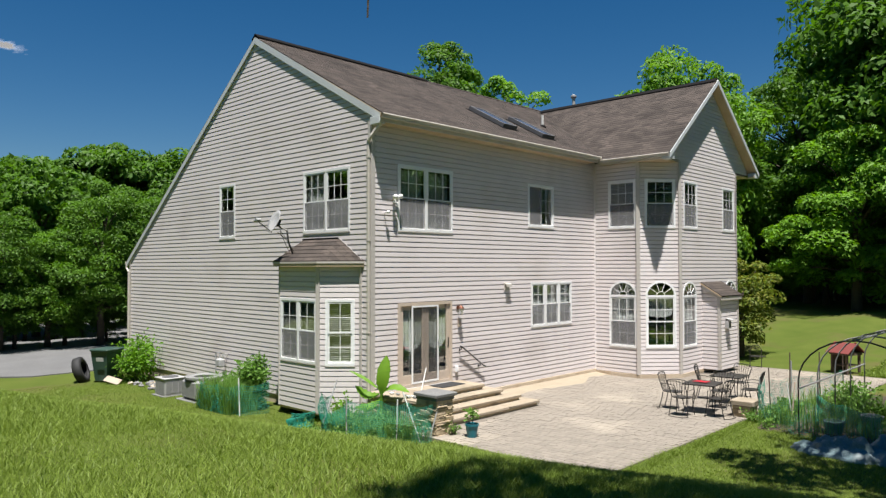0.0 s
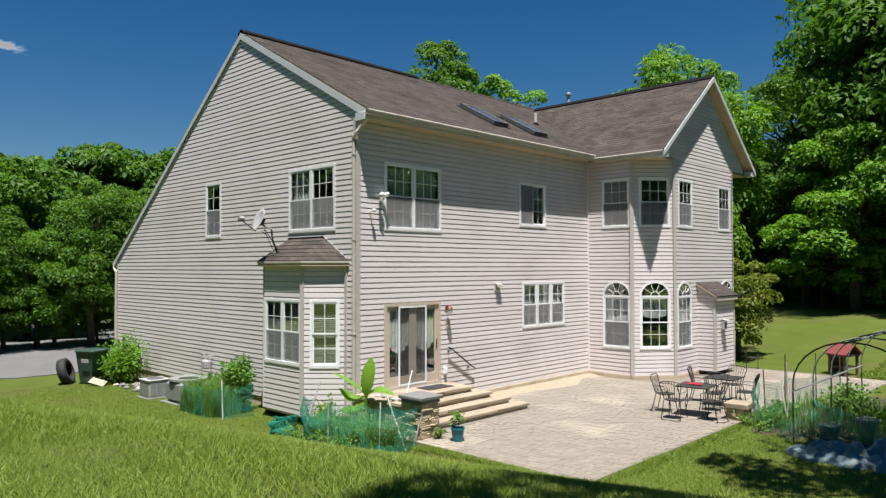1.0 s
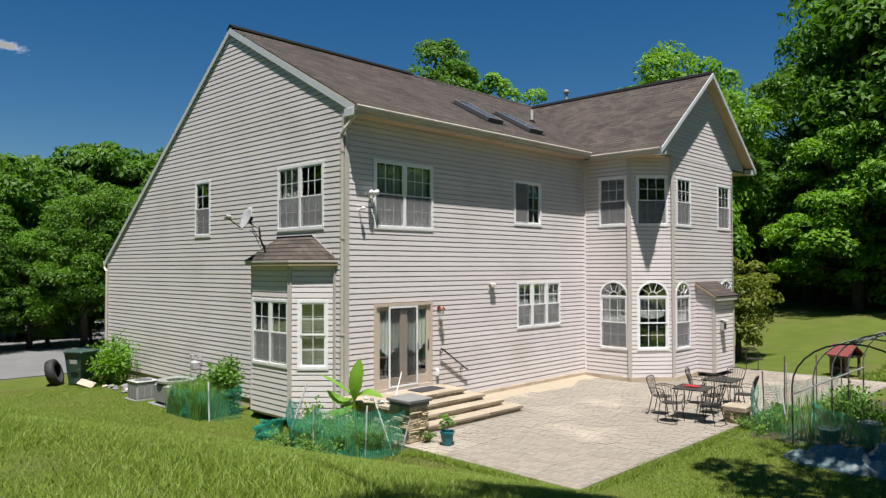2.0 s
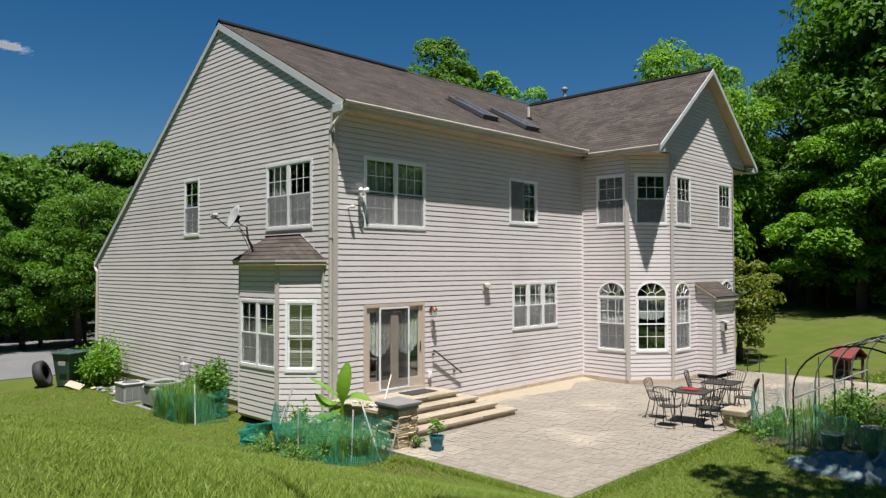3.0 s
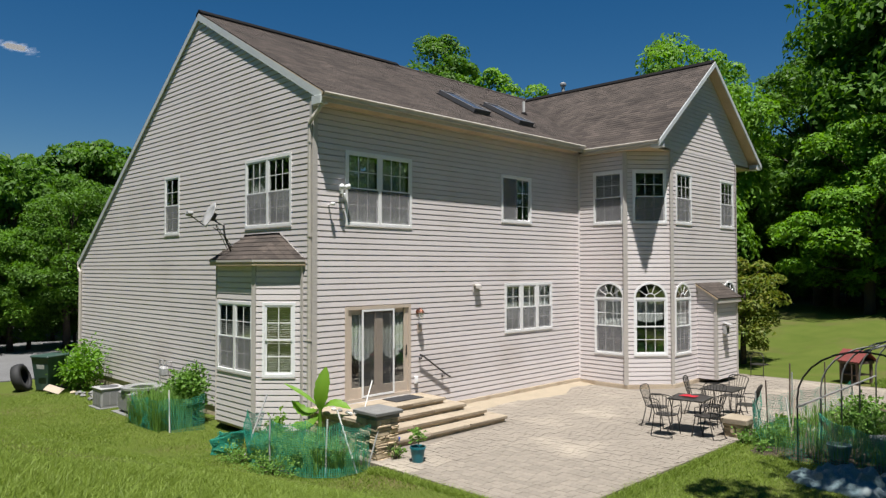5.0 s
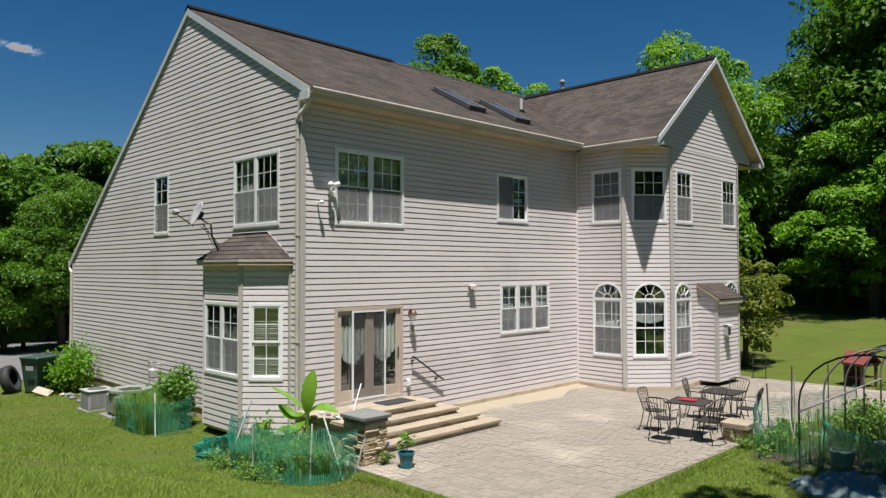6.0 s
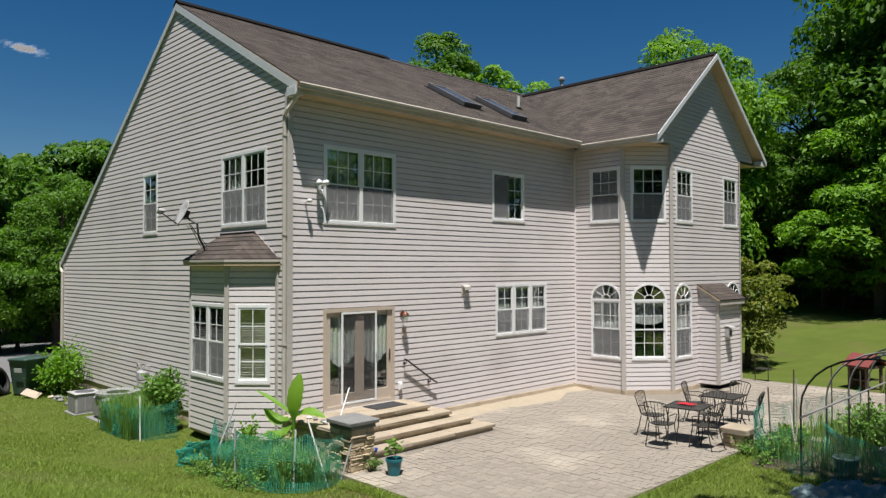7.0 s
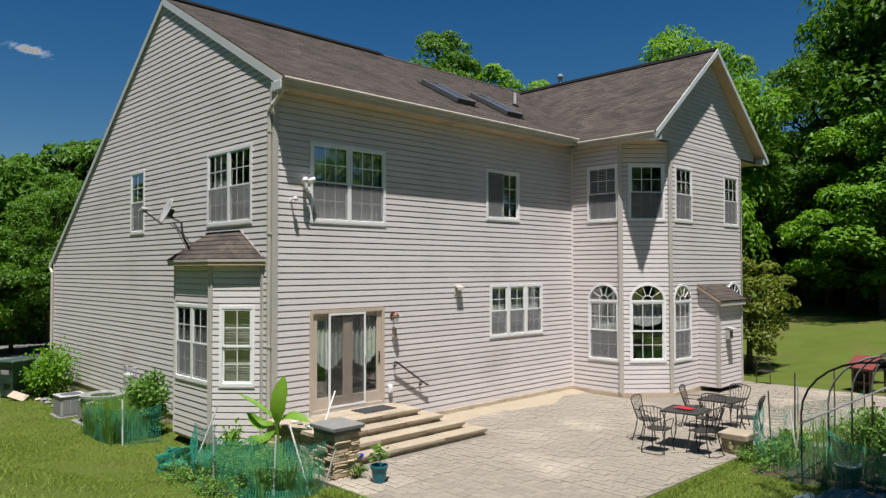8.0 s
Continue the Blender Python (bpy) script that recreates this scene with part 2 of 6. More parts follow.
class Hole:
    def __init__(self, u0, u1, z0, z1, rise=0.0):
        self.u0, self.u1, self.z0, self.z1, self.rise = u0, u1, z0, z1, rise

    def top(self, u):
        c, w = (self.u0 + self.u1) / 2, (self.u1 - self.u0) / 2
        return self.z1 + self.rise * math.sqrt(max(0, 1 - ((u - c) / w) ** 2))

    def half(self, z):
        w = (self.u1 - self.u0) / 2
        if z < self.z0 or z > self.z1 + self.rise:
            return None
        return w if z <= self.z1 else w * math.sqrt(max(0, 1 - ((z - self.z1) / self.rise) ** 2))


def line(pts, u):
    """Piecewise straight height over u."""
    return float(np.interp(u, [p[0] for p in pts], [p[1] for p in pts]))


def wall(p, q, zb, tops, holes=(), single=True, thick=0.16, label=""):
    """A wall with openings through it, clad in lapped boards; tops: (u, z) points of its upper edge."""
    W, L = facing(p, q)
    s = Shape()
    cuts = {0.0, L} | {u for u, z in tops if 0 < u < L}
    for h in holes:
        steps = 10 if h.rise else 1
        cuts |= {h.u0 + (h.u1 - h.u0) * i / steps for i in range(steps + 1)}
    cuts = sorted(cuts)
    for a, b in zip(cuts, cuts[1:]):
        mid = (a + b) / 2
        lo = (zb, zb)
        spans = []
        for h in sorted((h for h in holes if h.u0 < mid < h.u1), key=lambda h: h.z0):
            spans.append((lo, (h.z0, h.z0)))
            lo = (h.top(a), h.top(b))
        spans.append((lo, (line(tops, a), line(tops, b))))
        for (l0, l1), (t0, t1) in spans:
            if t0 - l0 > 0.004 or t1 - l1 > 0.004:
                s.hexa([(a, 0.0245, l0), (b, 0.0245, l1), (b, thick, l1), (a, thick, l0), (a, 0.0245, t0), (b, 0.0245, t1), (b, thick, t1), (a, thick, t0)])
    w = part("wall", s, ROOM, house, label, W)
    ztop = max(z for u, z in tops)
    joined = Shape()
    z = zb
    us = [u for u, _ in tops]

    def ends(zz):
        """The stretch of the wall that reaches up to height zz."""
        grid = np.linspace(0, L, 800)
        hh = np.interp(grid, us, [t for _, t in tops])
        ok = grid[hh >= zz - 1e-6]
        return (ok[0], ok[-1]) if len(ok) else ((us[int(np.argmax([t for _, t in tops]))],) * 2)

    def depth(f):
        """The board's face over its height: a proud lower edge, a groove under the next board."""
        return float(np.interp(f, [0, 0.75, 1], [-0.0105, -0.004, 0.023]))

    def band(za, zb_, z):
        """One stretch of a course between two heights, cut at the openings."""
        e0, e1 = ends(za), ends(zb_)
        pieces = [(e0[0], e1[0], e0[1], e1[1])]
        for h in holes:
            if zb_ <= h.z0 + 0.001 or za >= h.z1 + h.rise - 0.001:
                continue
            c = (h.u0 + h.u1) / 2
            h0, h1 = h.half(max(za, h.z0)) or 0.0, h.half(min(zb_, h.z1 + h.rise)) or 0.0
            nxt = []
            for l0, l1, r0, r1 in pieces:
                if h.u1 <= min(l0, l1) or h.u0 >= max(r0, r1):
                    nxt.append((l0, l1, r0, r1))
                    continue
                if c - h0 > l0 + 0.01:
                    nxt.append((l0, l1, c - h0, c - h1))
                if c + h0 < r0 - 0.01:
                    nxt.append((c + h0, c + h1, r0, r1))
            pieces = nxt
        for l0, l1, r0, r1 in pieces:
            cuts_z = sorted({za, zb_} | ({z + 0.75 * LAP} if za < z + 0.75 * LAP < zb_ else set()))
            sh = joined if not single else Shape()
            for a, b in zip(cuts_z, cuts_z[1:]):
                fa, fb = (a - za) / (zb_ - za), (b - za) / (zb_ - za)
                la, ra, lb, rb_ = l0 + (l1 - l0) * fa, r0 + (r1 - r0) * fa, l0 + (l1 - l0) * fb, r0 + (r1 - r0) * fb
                ya, yb = depth((a - z) / LAP), depth((b - z) / LAP)
                sh.hexa([(la, ya, a), (ra, ya, a), (ra, 0.024, a), (la, 0.024, a), (lb, yb, b), (rb_, yb, b), (rb_, 0.024, b), (lb, 0.024, b)])
            if single:
                part("siding_board", sh, SIDING, w)

    while z < ztop - 0.01:
        z1 = min(z + LAP, ztop)
        edges = {z, z1}
        for h in holes:
            for e in (h.z0, h.z1 + h.rise):
                if z + 0.006 < e < z1 - 0.006:
                    edges.add(e)
        edges = sorted(edges)
        for za, zb_ in zip(edges, edges[1:]):
            band(za, zb_, z)
        z = z1
    if joined.v:
        tagged(part("siding", joined, SIDING, w), kind="stuff")
    return W, w


def ring(s, u0, u1, z0, z1, wd, y0, y1):
    """A rectangular frame of four bars."""
    s.box(u0, u0 + wd, y0, y1, z0, z1)
    s.box(u1 - wd, u1, y0, y1, z0, z1)
    s.box(u0 + wd, u1 - wd, y0, y1, z0, z0 + wd)
    s.box(u0 + wd, u1 - wd, y0, y1, z1 - wd, z1)
    return s


def half_ring(s, c, z, a, b, wd, y0, y1, n=20):
    """An arched frame over a half ellipse of half width a and rise b."""
    o = [(c + a * math.cos(math.pi * i / n), z + b * math.sin(math.pi * i / n)) for i in range(n + 1)]
    k = [(c + (a - wd) * math.cos(math.pi * i / n), z + (b - wd) * math.sin(math.pi * i / n)) for i in range(n + 1)]
    for i in range(n):
        q = [k[i], o[i], o[i + 1], k[i + 1]]
        s.hexa([(*p[:1], y1, p[1]) for p in q] + [(p[0], y0, p[1]) for p in q])


def window(W, u0, u1, z0, z1, units=1, grid=(3, 2), style="hung", rise=0.0, screen=True, lower_grid=True, label="white vinyl window"):
    """A window in its opening: casing, sashes with bars, panes, screen and sill."""
    s = ring(Shape(), u0 - 0.012, u1 + 0.012, z0 - 0.012, z1 + 0.012, 0.062, -0.021, 0.06)
    width = (u1 - u0) / units
    for i in range(1, units):
        s.box(u0 + i * width - 0.04, u0 + i * width + 0.04, -0.018, 0.06, z0 + 0.04, z1 - 0.04)
    if rise:
        half_ring(s, (u0 + u1) / 2, z1 + 0.012, (u1 - u0) / 2 + 0.012, rise, 0.062, -0.021, 0.06)
    w = part("window", s, WHITE, house, label, W)
    part("sill", Shape().box(u0 - 0.02, u1 + 0.02, -0.022, 0.0, z0 - 0.046, z0 - 0.014, 0.005), TRIM, w)
    for i in range(units):
        a = u0 + i * width + (0.052 if i == 0 else 0.042)
        b = u0 + (i + 1) * width - (0.052 if i == units - 1 else 0.042)
        lo, hi = z0 + 0.052, z1 - 0.052
        if style == "hung":
            mid = (lo + hi) / 2
            sashes = [(a, b, mid - 0.02, hi, 0.0, grid, False), (a, b, lo, mid + 0.02, 0.022, grid if lower_grid else None, screen)]
        else:
            mid = (a + b) / 2
            sashes = [(a, mid + 0.02, lo, hi, 0.0, None, True), (mid - 0.02, b, lo, hi, 0.022, grid, False)]
        for a0, b0, l0, h0, y, g, sc in sashes:
            part("sash", ring(Shape(), a0, b0, l0, h0, 0.036, y - 0.012, y + 0.014), WHITE, w)
            part("pane", Shape().box(a0 + 0.03, b0 - 0.03, y - 0.003, y + 0.003, l0 + 0.03, h0 - 0.03), GLASS, w).visible_shadow = False
            if g:
                bars = Shape()
                iw, ih = b0 - a0 - 0.072, h0 - l0 - 0.072
                for k in range(1, g[0]):
                    x = a0 + 0.036 + iw * k / g[0]
                    bars.box(x - 0.008, x + 0.008, y - 0.009, y - 0.0035, l0 + 0.036, h0 - 0.036)
                for k in range(1, g[1]):
                    zz = l0 + 0.036 + ih * k / g[1]
                    bars.box(a0 + 0.036, b0 - 0.036, y - 0.0085, y - 0.004, zz - 0.008, zz + 0.008)
                part("muntin_grid", bars, WHITE, w)
            if sc:
                part("insect_screen", Shape().box(a0 + 0.01, b0 - 0.01, -0.014, -0.0125, l0 + 0.01, h0 - 0.03), SCREEN, w).visible_shadow = False
    if rise:
        c, a, b = (u0 + u1) / 2, (u1 - u0) / 2 - 0.045, rise - 0.055
        zb = z1 + 0.01
        pane = Shape().prism([(c + a * math.cos(math.pi * i / 20), zb + b * math.sin(math.pi * i / 20)) for i in range(21)], "y", 0.0, 0.005)
        part("fan_pane", pane, GLASS, w).visible_shadow = False
        bars = Shape()
        half_ring(bars, c, zb, a * 0.33, b * 0.33, 0.02, -0.01, -0.002, 10)
        for k in range(1, 4 if a < 0.4 else 5):
            t = math.pi * k / (4 if a < 0.4 else 5)
            p0 = Vector((c + a * 0.3 * math.cos(t), -0.006, zb + b * 0.3 * math.sin(t)))
            p1 = Vector((c + a * math.cos(t), -0.006, zb + b * math.sin(t)))
            bars.tube([p0, p1], 0.009, 4)
        part("fan_grid", bars, WHITE, w)
    return w


def blind(W, u0, u1, z0, z1, y=0.09, cover=1.0):
    """A slatted blind inside a window."""
    b = thing("window_blind", "white horizontal slat blind lowered inside a window", "blind", m=W)
    part("headrail", Shape().box(u0, u1, y - 0.02, y + 0.03, z1 - 0.045, z1, 0.004), BLIND, b)
    z, stop = z1 - 0.07, z1 - (z1 - z0) * cover
    slat = Shape().hexa([(u0, y - 0.022, -0.012), (u1, y - 0.022, -0.012), (u1, y + 0.022, 0.010), (u0, y + 0.022, 0.010), (u0, y - 0.022, -0.009), (u1, y - 0.022, -0.009), (u1, y + 0.022, 0.013), (u0, y + 0.022, 0.013)]).mesh("slat")
    while z > stop:
        part("slat", slat, BLIND, b, W=Matrix.Translation((0, 0, z)))
        z -= 0.05
    return b


def drape(W, u0, u1, z0, z1, y=0.1, scallop=0.0, material=None, label="white net curtain hanging inside a window"):
    """A hanging cloth with soft folds; scallop: how far its middle hangs lower."""
    n, k, s = 48, 10, Shape()
    vs = []
    for j in range(k + 1):
        for i in range(n + 1):
            t = i / n
            foot = z0 - scallop * math.sin(math.pi * t) ** 0.55
            z = z1 + (foot - z1) * j / k
            vs.append((u0 + (u1 - u0) * t, y + 0.018 * math.sin(t * 38) * (0.4 + 0.6 * j / k), z))
    s.add(vs, [(j * (n + 1) + i, j * (n + 1) + i + 1, (j + 1) * (n + 1) + i + 1, (j + 1) * (n + 1) + i) for j in range(k) for i in range(n)])
    ob = part("curtain", s, material or CURTAIN, None, "", W, True)
    return tagged(ob, label, "curtain")


# Roof planes: heights over the plan
RX, RZ, FS, BS = -5.13, 10.27, 0.545, 0.735
WY, WZ, WS = 13.26, 10.06, 0.80
EAVE, WEAVE = 0.45, 9.60


def main_top(x):
    return RZ - (FS * (x - RX) if x > RX else BS * (RX - x))


def corner_post(x, y, z0, z1, turn, a=0.10, parent=house):
    """An outer corner trim: two narrow faces that meet at a corner."""
    s = Shape().box(-a, 0.024, -0.024, -0.001, z0, z1).box(0.001, 0.024, -0.001, a, z0, z1)
    return part("corner_post", s, TRIM, parent, "", pose(x, y, 0, 0, 0, turn))


# gable wall
GX = 13.7
g_tops = [(0, main_top(-GX) - 0.17), (GX + RX, RZ - 0.17), (GX, main_top(0) - 0.17)]
g_holes = [Hole(GX - 2.75, GX - 0.81, 4.49, 6.08), Hole(GX - 7.15, GX - 6.25, 4.47, 6.08)]
WG, wall_g = wall((-GX, 0), (0, 0), 0.08, g_tops, g_holes)
window(WG, GX - 2.75, GX - 0.81, 4.49, 6.08, 2)
window(WG, GX - 7.15, GX - 6.25, 4.47, 6.08, 1, (2, 2))
# rear wall
r_holes = [Hole(0.86, 2.83, 4.50, 6.14), Hole(6.19, 7.49, 4.80, 6.09), Hole(6.31, 8.47, 1.77, 3.10), Hole(0.86, 2.79, 0.57, 2.67)]
WR, wall_r = wall((0, 0), (0, 9.9), 0.16, [(0, 7.12), (9.9, 7.12)], r_holes)
window(WR, 0.86, 2.83, 4.50, 6.14, 2)
window(WR, 6.19, 7.49, 4.80, 6.09, 1, (2, 3), "slider")
for a in (6.31, 7.03, 7.75):
    window(WR, a + (0.006 if a > 6.4 else 0), a + 0.714, 1.77, 3.10, 1, (2, 2))
# wing: side, chamfer, front, hidden chamfer and side
PA, PB, PC, PD, PE = (0, 9.9), (1.66, 9.9), (2.56, 10.96), (2.56, 15.48), (1.66, 16.54)
WZB = 0.12
s_holes = [Hole(0.55, 1.54, 4.85, 6.41), Hole(0.56, 1.55, 0.97, 2.64, 0.46)]
WS1, _ = wall(PA, PB, WZB, [(0, 7.05), (9, 7.05)], s_holes, False)
window(WS1, 0.55, 1.54, 4.85, 6.41)
window(WS1, 0.56, 1.55, 0.97, 2.64, 1, (3, 2), rise=0.46)
CL = math.hypot(0.9, 1.06)
c_holes = [Hole(0.2, 1.2, 4.85, 6.41), Hole(0.2, 1.2, 0.97, 2.64, 0.46)]
WC, _ = wall(PB, PC, WZB, [(0, 7.05), (9, 7.05)], c_holes, False)
window(WC, 0.2, 1.2, 4.85, 6.41)
window(WC, 0.2, 1.2, 0.97, 2.64, 1, (3, 2), rise=0.46, screen=False)
f_holes = [Hole(0.22, 1.22, 4.85, 6.39), Hole(3.30, 4.30, 4.85, 6.39), Hole(0.10, 1.10, 0.95, 2.62, 0.46), Hole(3.42, 4.42, 0.95, 2.62, 0.46)]
WF, _ = wall(PC, PD, WZB, [(0, 7.05), (9, 7.05)], f_holes, False)
for a in (0.22, 3.30):
    window(WF, a, a + 1.0, 4.85, 6.39, 1, (3, 2))
for a in (0.10, 3.42):
    window(WF, a, a + 1.0, 0.95, 2.62, 1, (3, 2), rise=0.46)
wall(PD, PE, WZB, [(0, 7.05), (9, 7.05)], [], False)
wall(PE, (0, 16.54), WZB, [(0, 7.05), (9, 7.05)], [], False)
# gable over the wing
half = WY - 9.9
wall((2.56, 9.9), (2.56, 16.54), 7.05, [(0, WZ - WS * half - 0.15), (half, WZ - 0.15), (6.64, WZ - WS * half - 0.15)], [], False)
# plain walls that close the house
wall((0, 16.54), (-GX, 16.54), 0.08, [(0, main_top(0) - 0.17), (-RX, RZ - 0.17), (GX, main_top(-GX) - 0.17)], [], False)
wall((-GX, 16.54), (-GX, 0), 0.08, [(0, 3.75), (16.54, 3.75)], [], False)
for x, y, z1, turn in ((0, 0, 7.1, 0), (1.66, 9.9, 6.99, 25), (2.56, 10.96, 6.99, 70), (2.56, 15.48, 6.99, 115), (-GX, 0, 3.75, -90)):
    corner_post(x, y, 0.1, z1, turn)
part("corner_strip", Shape().box(-0.03, 0.03, -0.03, 0.03, 0.14, 7.0), SIDING, house, "", pose(0.006, 9.894, 0, 0, 0, 45))
# floors inside
for z in (0.40, 3.55):
    part("storey_floor", Shape().box(-GX + 0.2, -0.2, 0.2, 16.3, z, z + 0.15).box(-0.2, 1.6, 10.1, 16.3, z, z + 0.15), ROOM, house)
part("partition", Shape().box(-4.6, -4.5, 0.2, 16.3, 0.6, 7.0), ROOM, house)
part("attic_floor", Shape().box(-9.5, -0.2, 0.2, 16.3, 7.0, 7.1).box(-0.2, 1.6, 10.1, 16.3, 6.85, 6.97), ROOM, house)

# ---- roof ----


def slope(name, p, q, run, rise, under=0.11, label="", clip=None, over=0.0):
    """A roof plane in shingle courses: its eave runs from p to q, seen from outside left to right."""
    W, L = facing(p, q)
    length = math.hypot(run, rise)
    T = W @ Matrix.Rotation(math.atan2(rise, run), 4, "X")
    s = Shape()
    n = round(length / 0.14)
    step = length / n
    for i in range(n):
        a, b = i * step, (i + 1) * step
        l0, r0 = clip(a, L) if clip else (0, L)
        l1, r1 = clip(b, L) if clip else (0, L)
        s.hexa([(l0, a, -0.02), (r0, a, -0.02), (r1, b, -0.02), (l1, b, -0.02), (l0, a, 0.007), (r0, a, 0.007), (r1, b, 0.002), (l1, b, 0.002)])
    l0, r0 = clip(0, L) if clip else (0, L)
    l1, r1 = clip(length, L) if clip else (0, L)
    deck = Shape().hexa([(l0, 0.02, -under), (r0, 0.02, -under), (r1, length, -under), (l1, length, -under), (l0, 0.02, -0.022), (r0, 0.02, -0.022), (r1, length, -0.022), (l1, length, -0.022)])
    r = part(name, deck, SOFFIT, house, label, T)
    tagged(part("shingles", s, SHINGLE, r, "brown weathered asphalt shingles"), kind="stuff")
    return T, r


# main roof, rear slope and front slope
slope("roof", (EAVE, -0.05, main_top(EAVE)), (EAVE, 16.9), EAVE - RX, RZ - main_top(EAVE), label="brown asphalt shingle roof slope with dark weathering")
slope("roof", (-GX - 0.25, 16.9, main_top(-GX - 0.25)), (-GX - 0.25, -0.05), GX + 0.25 + RX, RZ - main_top(-GX - 0.25))
# wing roof: its inner edges run into the main slope
wrun = WY - WEAVE
wlen = math.hypot(wrun, wrun * WS)
ez = WZ - WS * wrun


def valley(along, x_front):
    """The x at which a wing course meets the main slope, with a small overlap."""
    z = ez + along / wlen * wrun * WS
    return RX + (RZ - z) / FS - 0.25


slope("roof", (-6, WEAVE, ez), (2.875, WEAVE), wrun, wrun * WS, clip=lambda a, L: (valley(a, 2.875) + 6, L))
slope("roof", (2.875, 2 * WY - WEAVE, ez), (-6, 2 * WY - WEAVE), wrun, wrun * WS, clip=lambda a, L: (0, 2.875 - valley(a, 2.875)))
part("ridge_vent", Shape().prism([(RX - 0.16, RZ - 0.07), (RX, RZ + 0.06), (RX + 0.16, RZ - 0.05), (RX + 0.16, RZ - 0.02), (RX, RZ + 0.095), (RX - 0.16, RZ - 0.03)], "y", -0.05, 6.9), RIDGE, house)
part("ridge_cap", Shape().prism([(RX - 0.14, RZ - 0.08), (RX, RZ + 0.012), (RX + 0.14, RZ - 0.06), (RX + 0.14, RZ - 0.045), (RX, RZ + 0.03), (RX - 0.14, RZ - 0.06)], "y", 6.95, 16.9), SHINGLE, house)
part("ridge_vent", Shape().prism([(WY - 0.15, WZ - 0.09), (WY, WZ + 0.03), (WY + 0.15, WZ - 0.09), (WY + 0.15, WZ - 0.06), (WY, WZ + 0.06), (WY - 0.15, WZ - 0.06)], "x", -4.6, 2.86), RIDGE, house)
# fascia, soffit, gutters
ge = main_top(EAVE)
part("soffit", Shape().box(0.001, EAVE - 0.1, -0.02, 9.5, ge - 0.19, ge - 0.165), SOFFIT, house)
part("fascia", Shape().box(EAVE - 0.1, EAVE - 0.075, -0.03, 9.6, ge - 0.2, ge - 0.02), GUTTER, house)


def gutter(p, q, name="gutter"):
    W, L = facing(p, q)
    prof = [(0.0, -0.005), (-0.105, -0.005), (-0.115, -0.03), (-0.085, -0.07), (-0.08, -0.115), (0.0, -0.115), (0.0, -0.105), (-0.07, -0.105), (-0.077, -0.068), (-0.105, -0.028), (-0.1, -0.012), (0.0, -0.012)]
    return part(name, Shape().prism(prof[::-1], "x", 0, L), GUTTER, house, "", W)


gutter((EAVE - 0.07, -0.05, ge), (EAVE - 0.07, 9.6))
wf = WEAVE + 0.08
part("soffit", Shape().box(0.3, 2.86, wf, 9.899, ez - 0.17, ez - 0.145).prism([(1.4, 9.9), (2.558, 9.9), (2.558, 10.95), (1.66, 9.905)], "z", ez - 0.17, ez - 0.145), SOFFIT, house)
part("soffit", Shape().box(0.3, 2.86, 16.541, 16.90, ez - 0.17, ez - 0.145).prism([(1.4, 16.54), (1.66, 16.535), (2.558, 15.49), (2.558, 16.54)], "z", ez - 0.17, ez - 0.145), SOFFIT, house)
part("fascia", Shape().box(0.3, 2.86, wf - 0.025, wf, ez - 0.18, ez - 0.01), GUTTER, house)
gutter((0.42, wf - 0.02, ez), (2.86, wf - 0.02))


def rake(y, x0, z0, x1, z1, depth=0.19, thick=0.035):
    """A rake board along a gable edge, in a plane of constant y."""
    return Shape().prism([(x0, z0 - depth), (x1, z1 - depth), (x1, z1), (x0, z0)], "y", y - thick, y)


part("rake_board", rake(-0.018, RX, RZ - 0.015, EAVE - 0.08, ge - 0.005), RAKE, house)
part("rake_board", rake(-0.018, -GX - 0.22, main_top(-GX - 0.22) - 0.015, RX, RZ - 0.015, 0.16), RAKE, house)
part("eave_return", Shape().box(0.026, EAVE - 0.09, -0.07, 0.12, ge - 0.24, ge - 0.06, 0.006), RAKE, house)
for sgn in (-1, 1):
    y0, y1 = WY, WY + sgn * (WY - WEAVE)
    poly = [(y0, WZ - 0.17), (y1, ez - 0.17), (y1, ez - 0.012), (y0, WZ - 0.012)]
    part("rake_board", Shape().prism(poly if sgn > 0 else poly[::-1], "x", 2.876, 2.905), RAKE, house)
    a, b = sorted((y1, y1 - sgn * 0.34))
    part("eave_return", Shape().box(2.6, 2.872, a + 0.01, b - 0.01, ez - 0.2, ez - 0.02, 0.006), RAKE, house)
# footings
part("footing", Shape().box(-GX + 0.02, 0.0, 0.02, 0.3, -0.8, 0.075), CONCRETE, house)
part("footing", Shape().box(-0.3, 0.03, 0.3, 9.9, -0.8, 0.155, 0.01).prism([(-0.2, 9.86), (1.68, 9.86), (2.6, 10.94), (2.6, 15.5), (1.68, 16.6), (-0.2, 16.6)], "z", -0.8, 0.11), CONCRETE, house)

# ---- bay on the gable wall ----
BY = -0.69
b_pts = [(-3.52, 0.0), (-2.83, BY), (-1.14, BY), (-0.42, 0.0)]
bay_tops = [(0, 3.66), (9, 3.66)]
wall(b_pts[0], b_pts[1], 0.06, bay_tops, [], False, 0.1)
WB1, _ = wall(b_pts[1], b_pts[2], 0.06, bay_tops, [Hole(0.07, 1.60, 1.23, 2.79)], True, 0.1)
window(WB1, 0.07, 1.60, 1.23, 2.79, 2, (2, 2))
WB2, _ = wall(b_pts[2], b_pts[3], 0.06, bay_tops, [Hole(0.17, 0.86, 1.21, 2.79)], True, 0.1)
window(WB2, 0.17, 0.86, 1.21, 2.79, 1, (2, 2), screen=False)
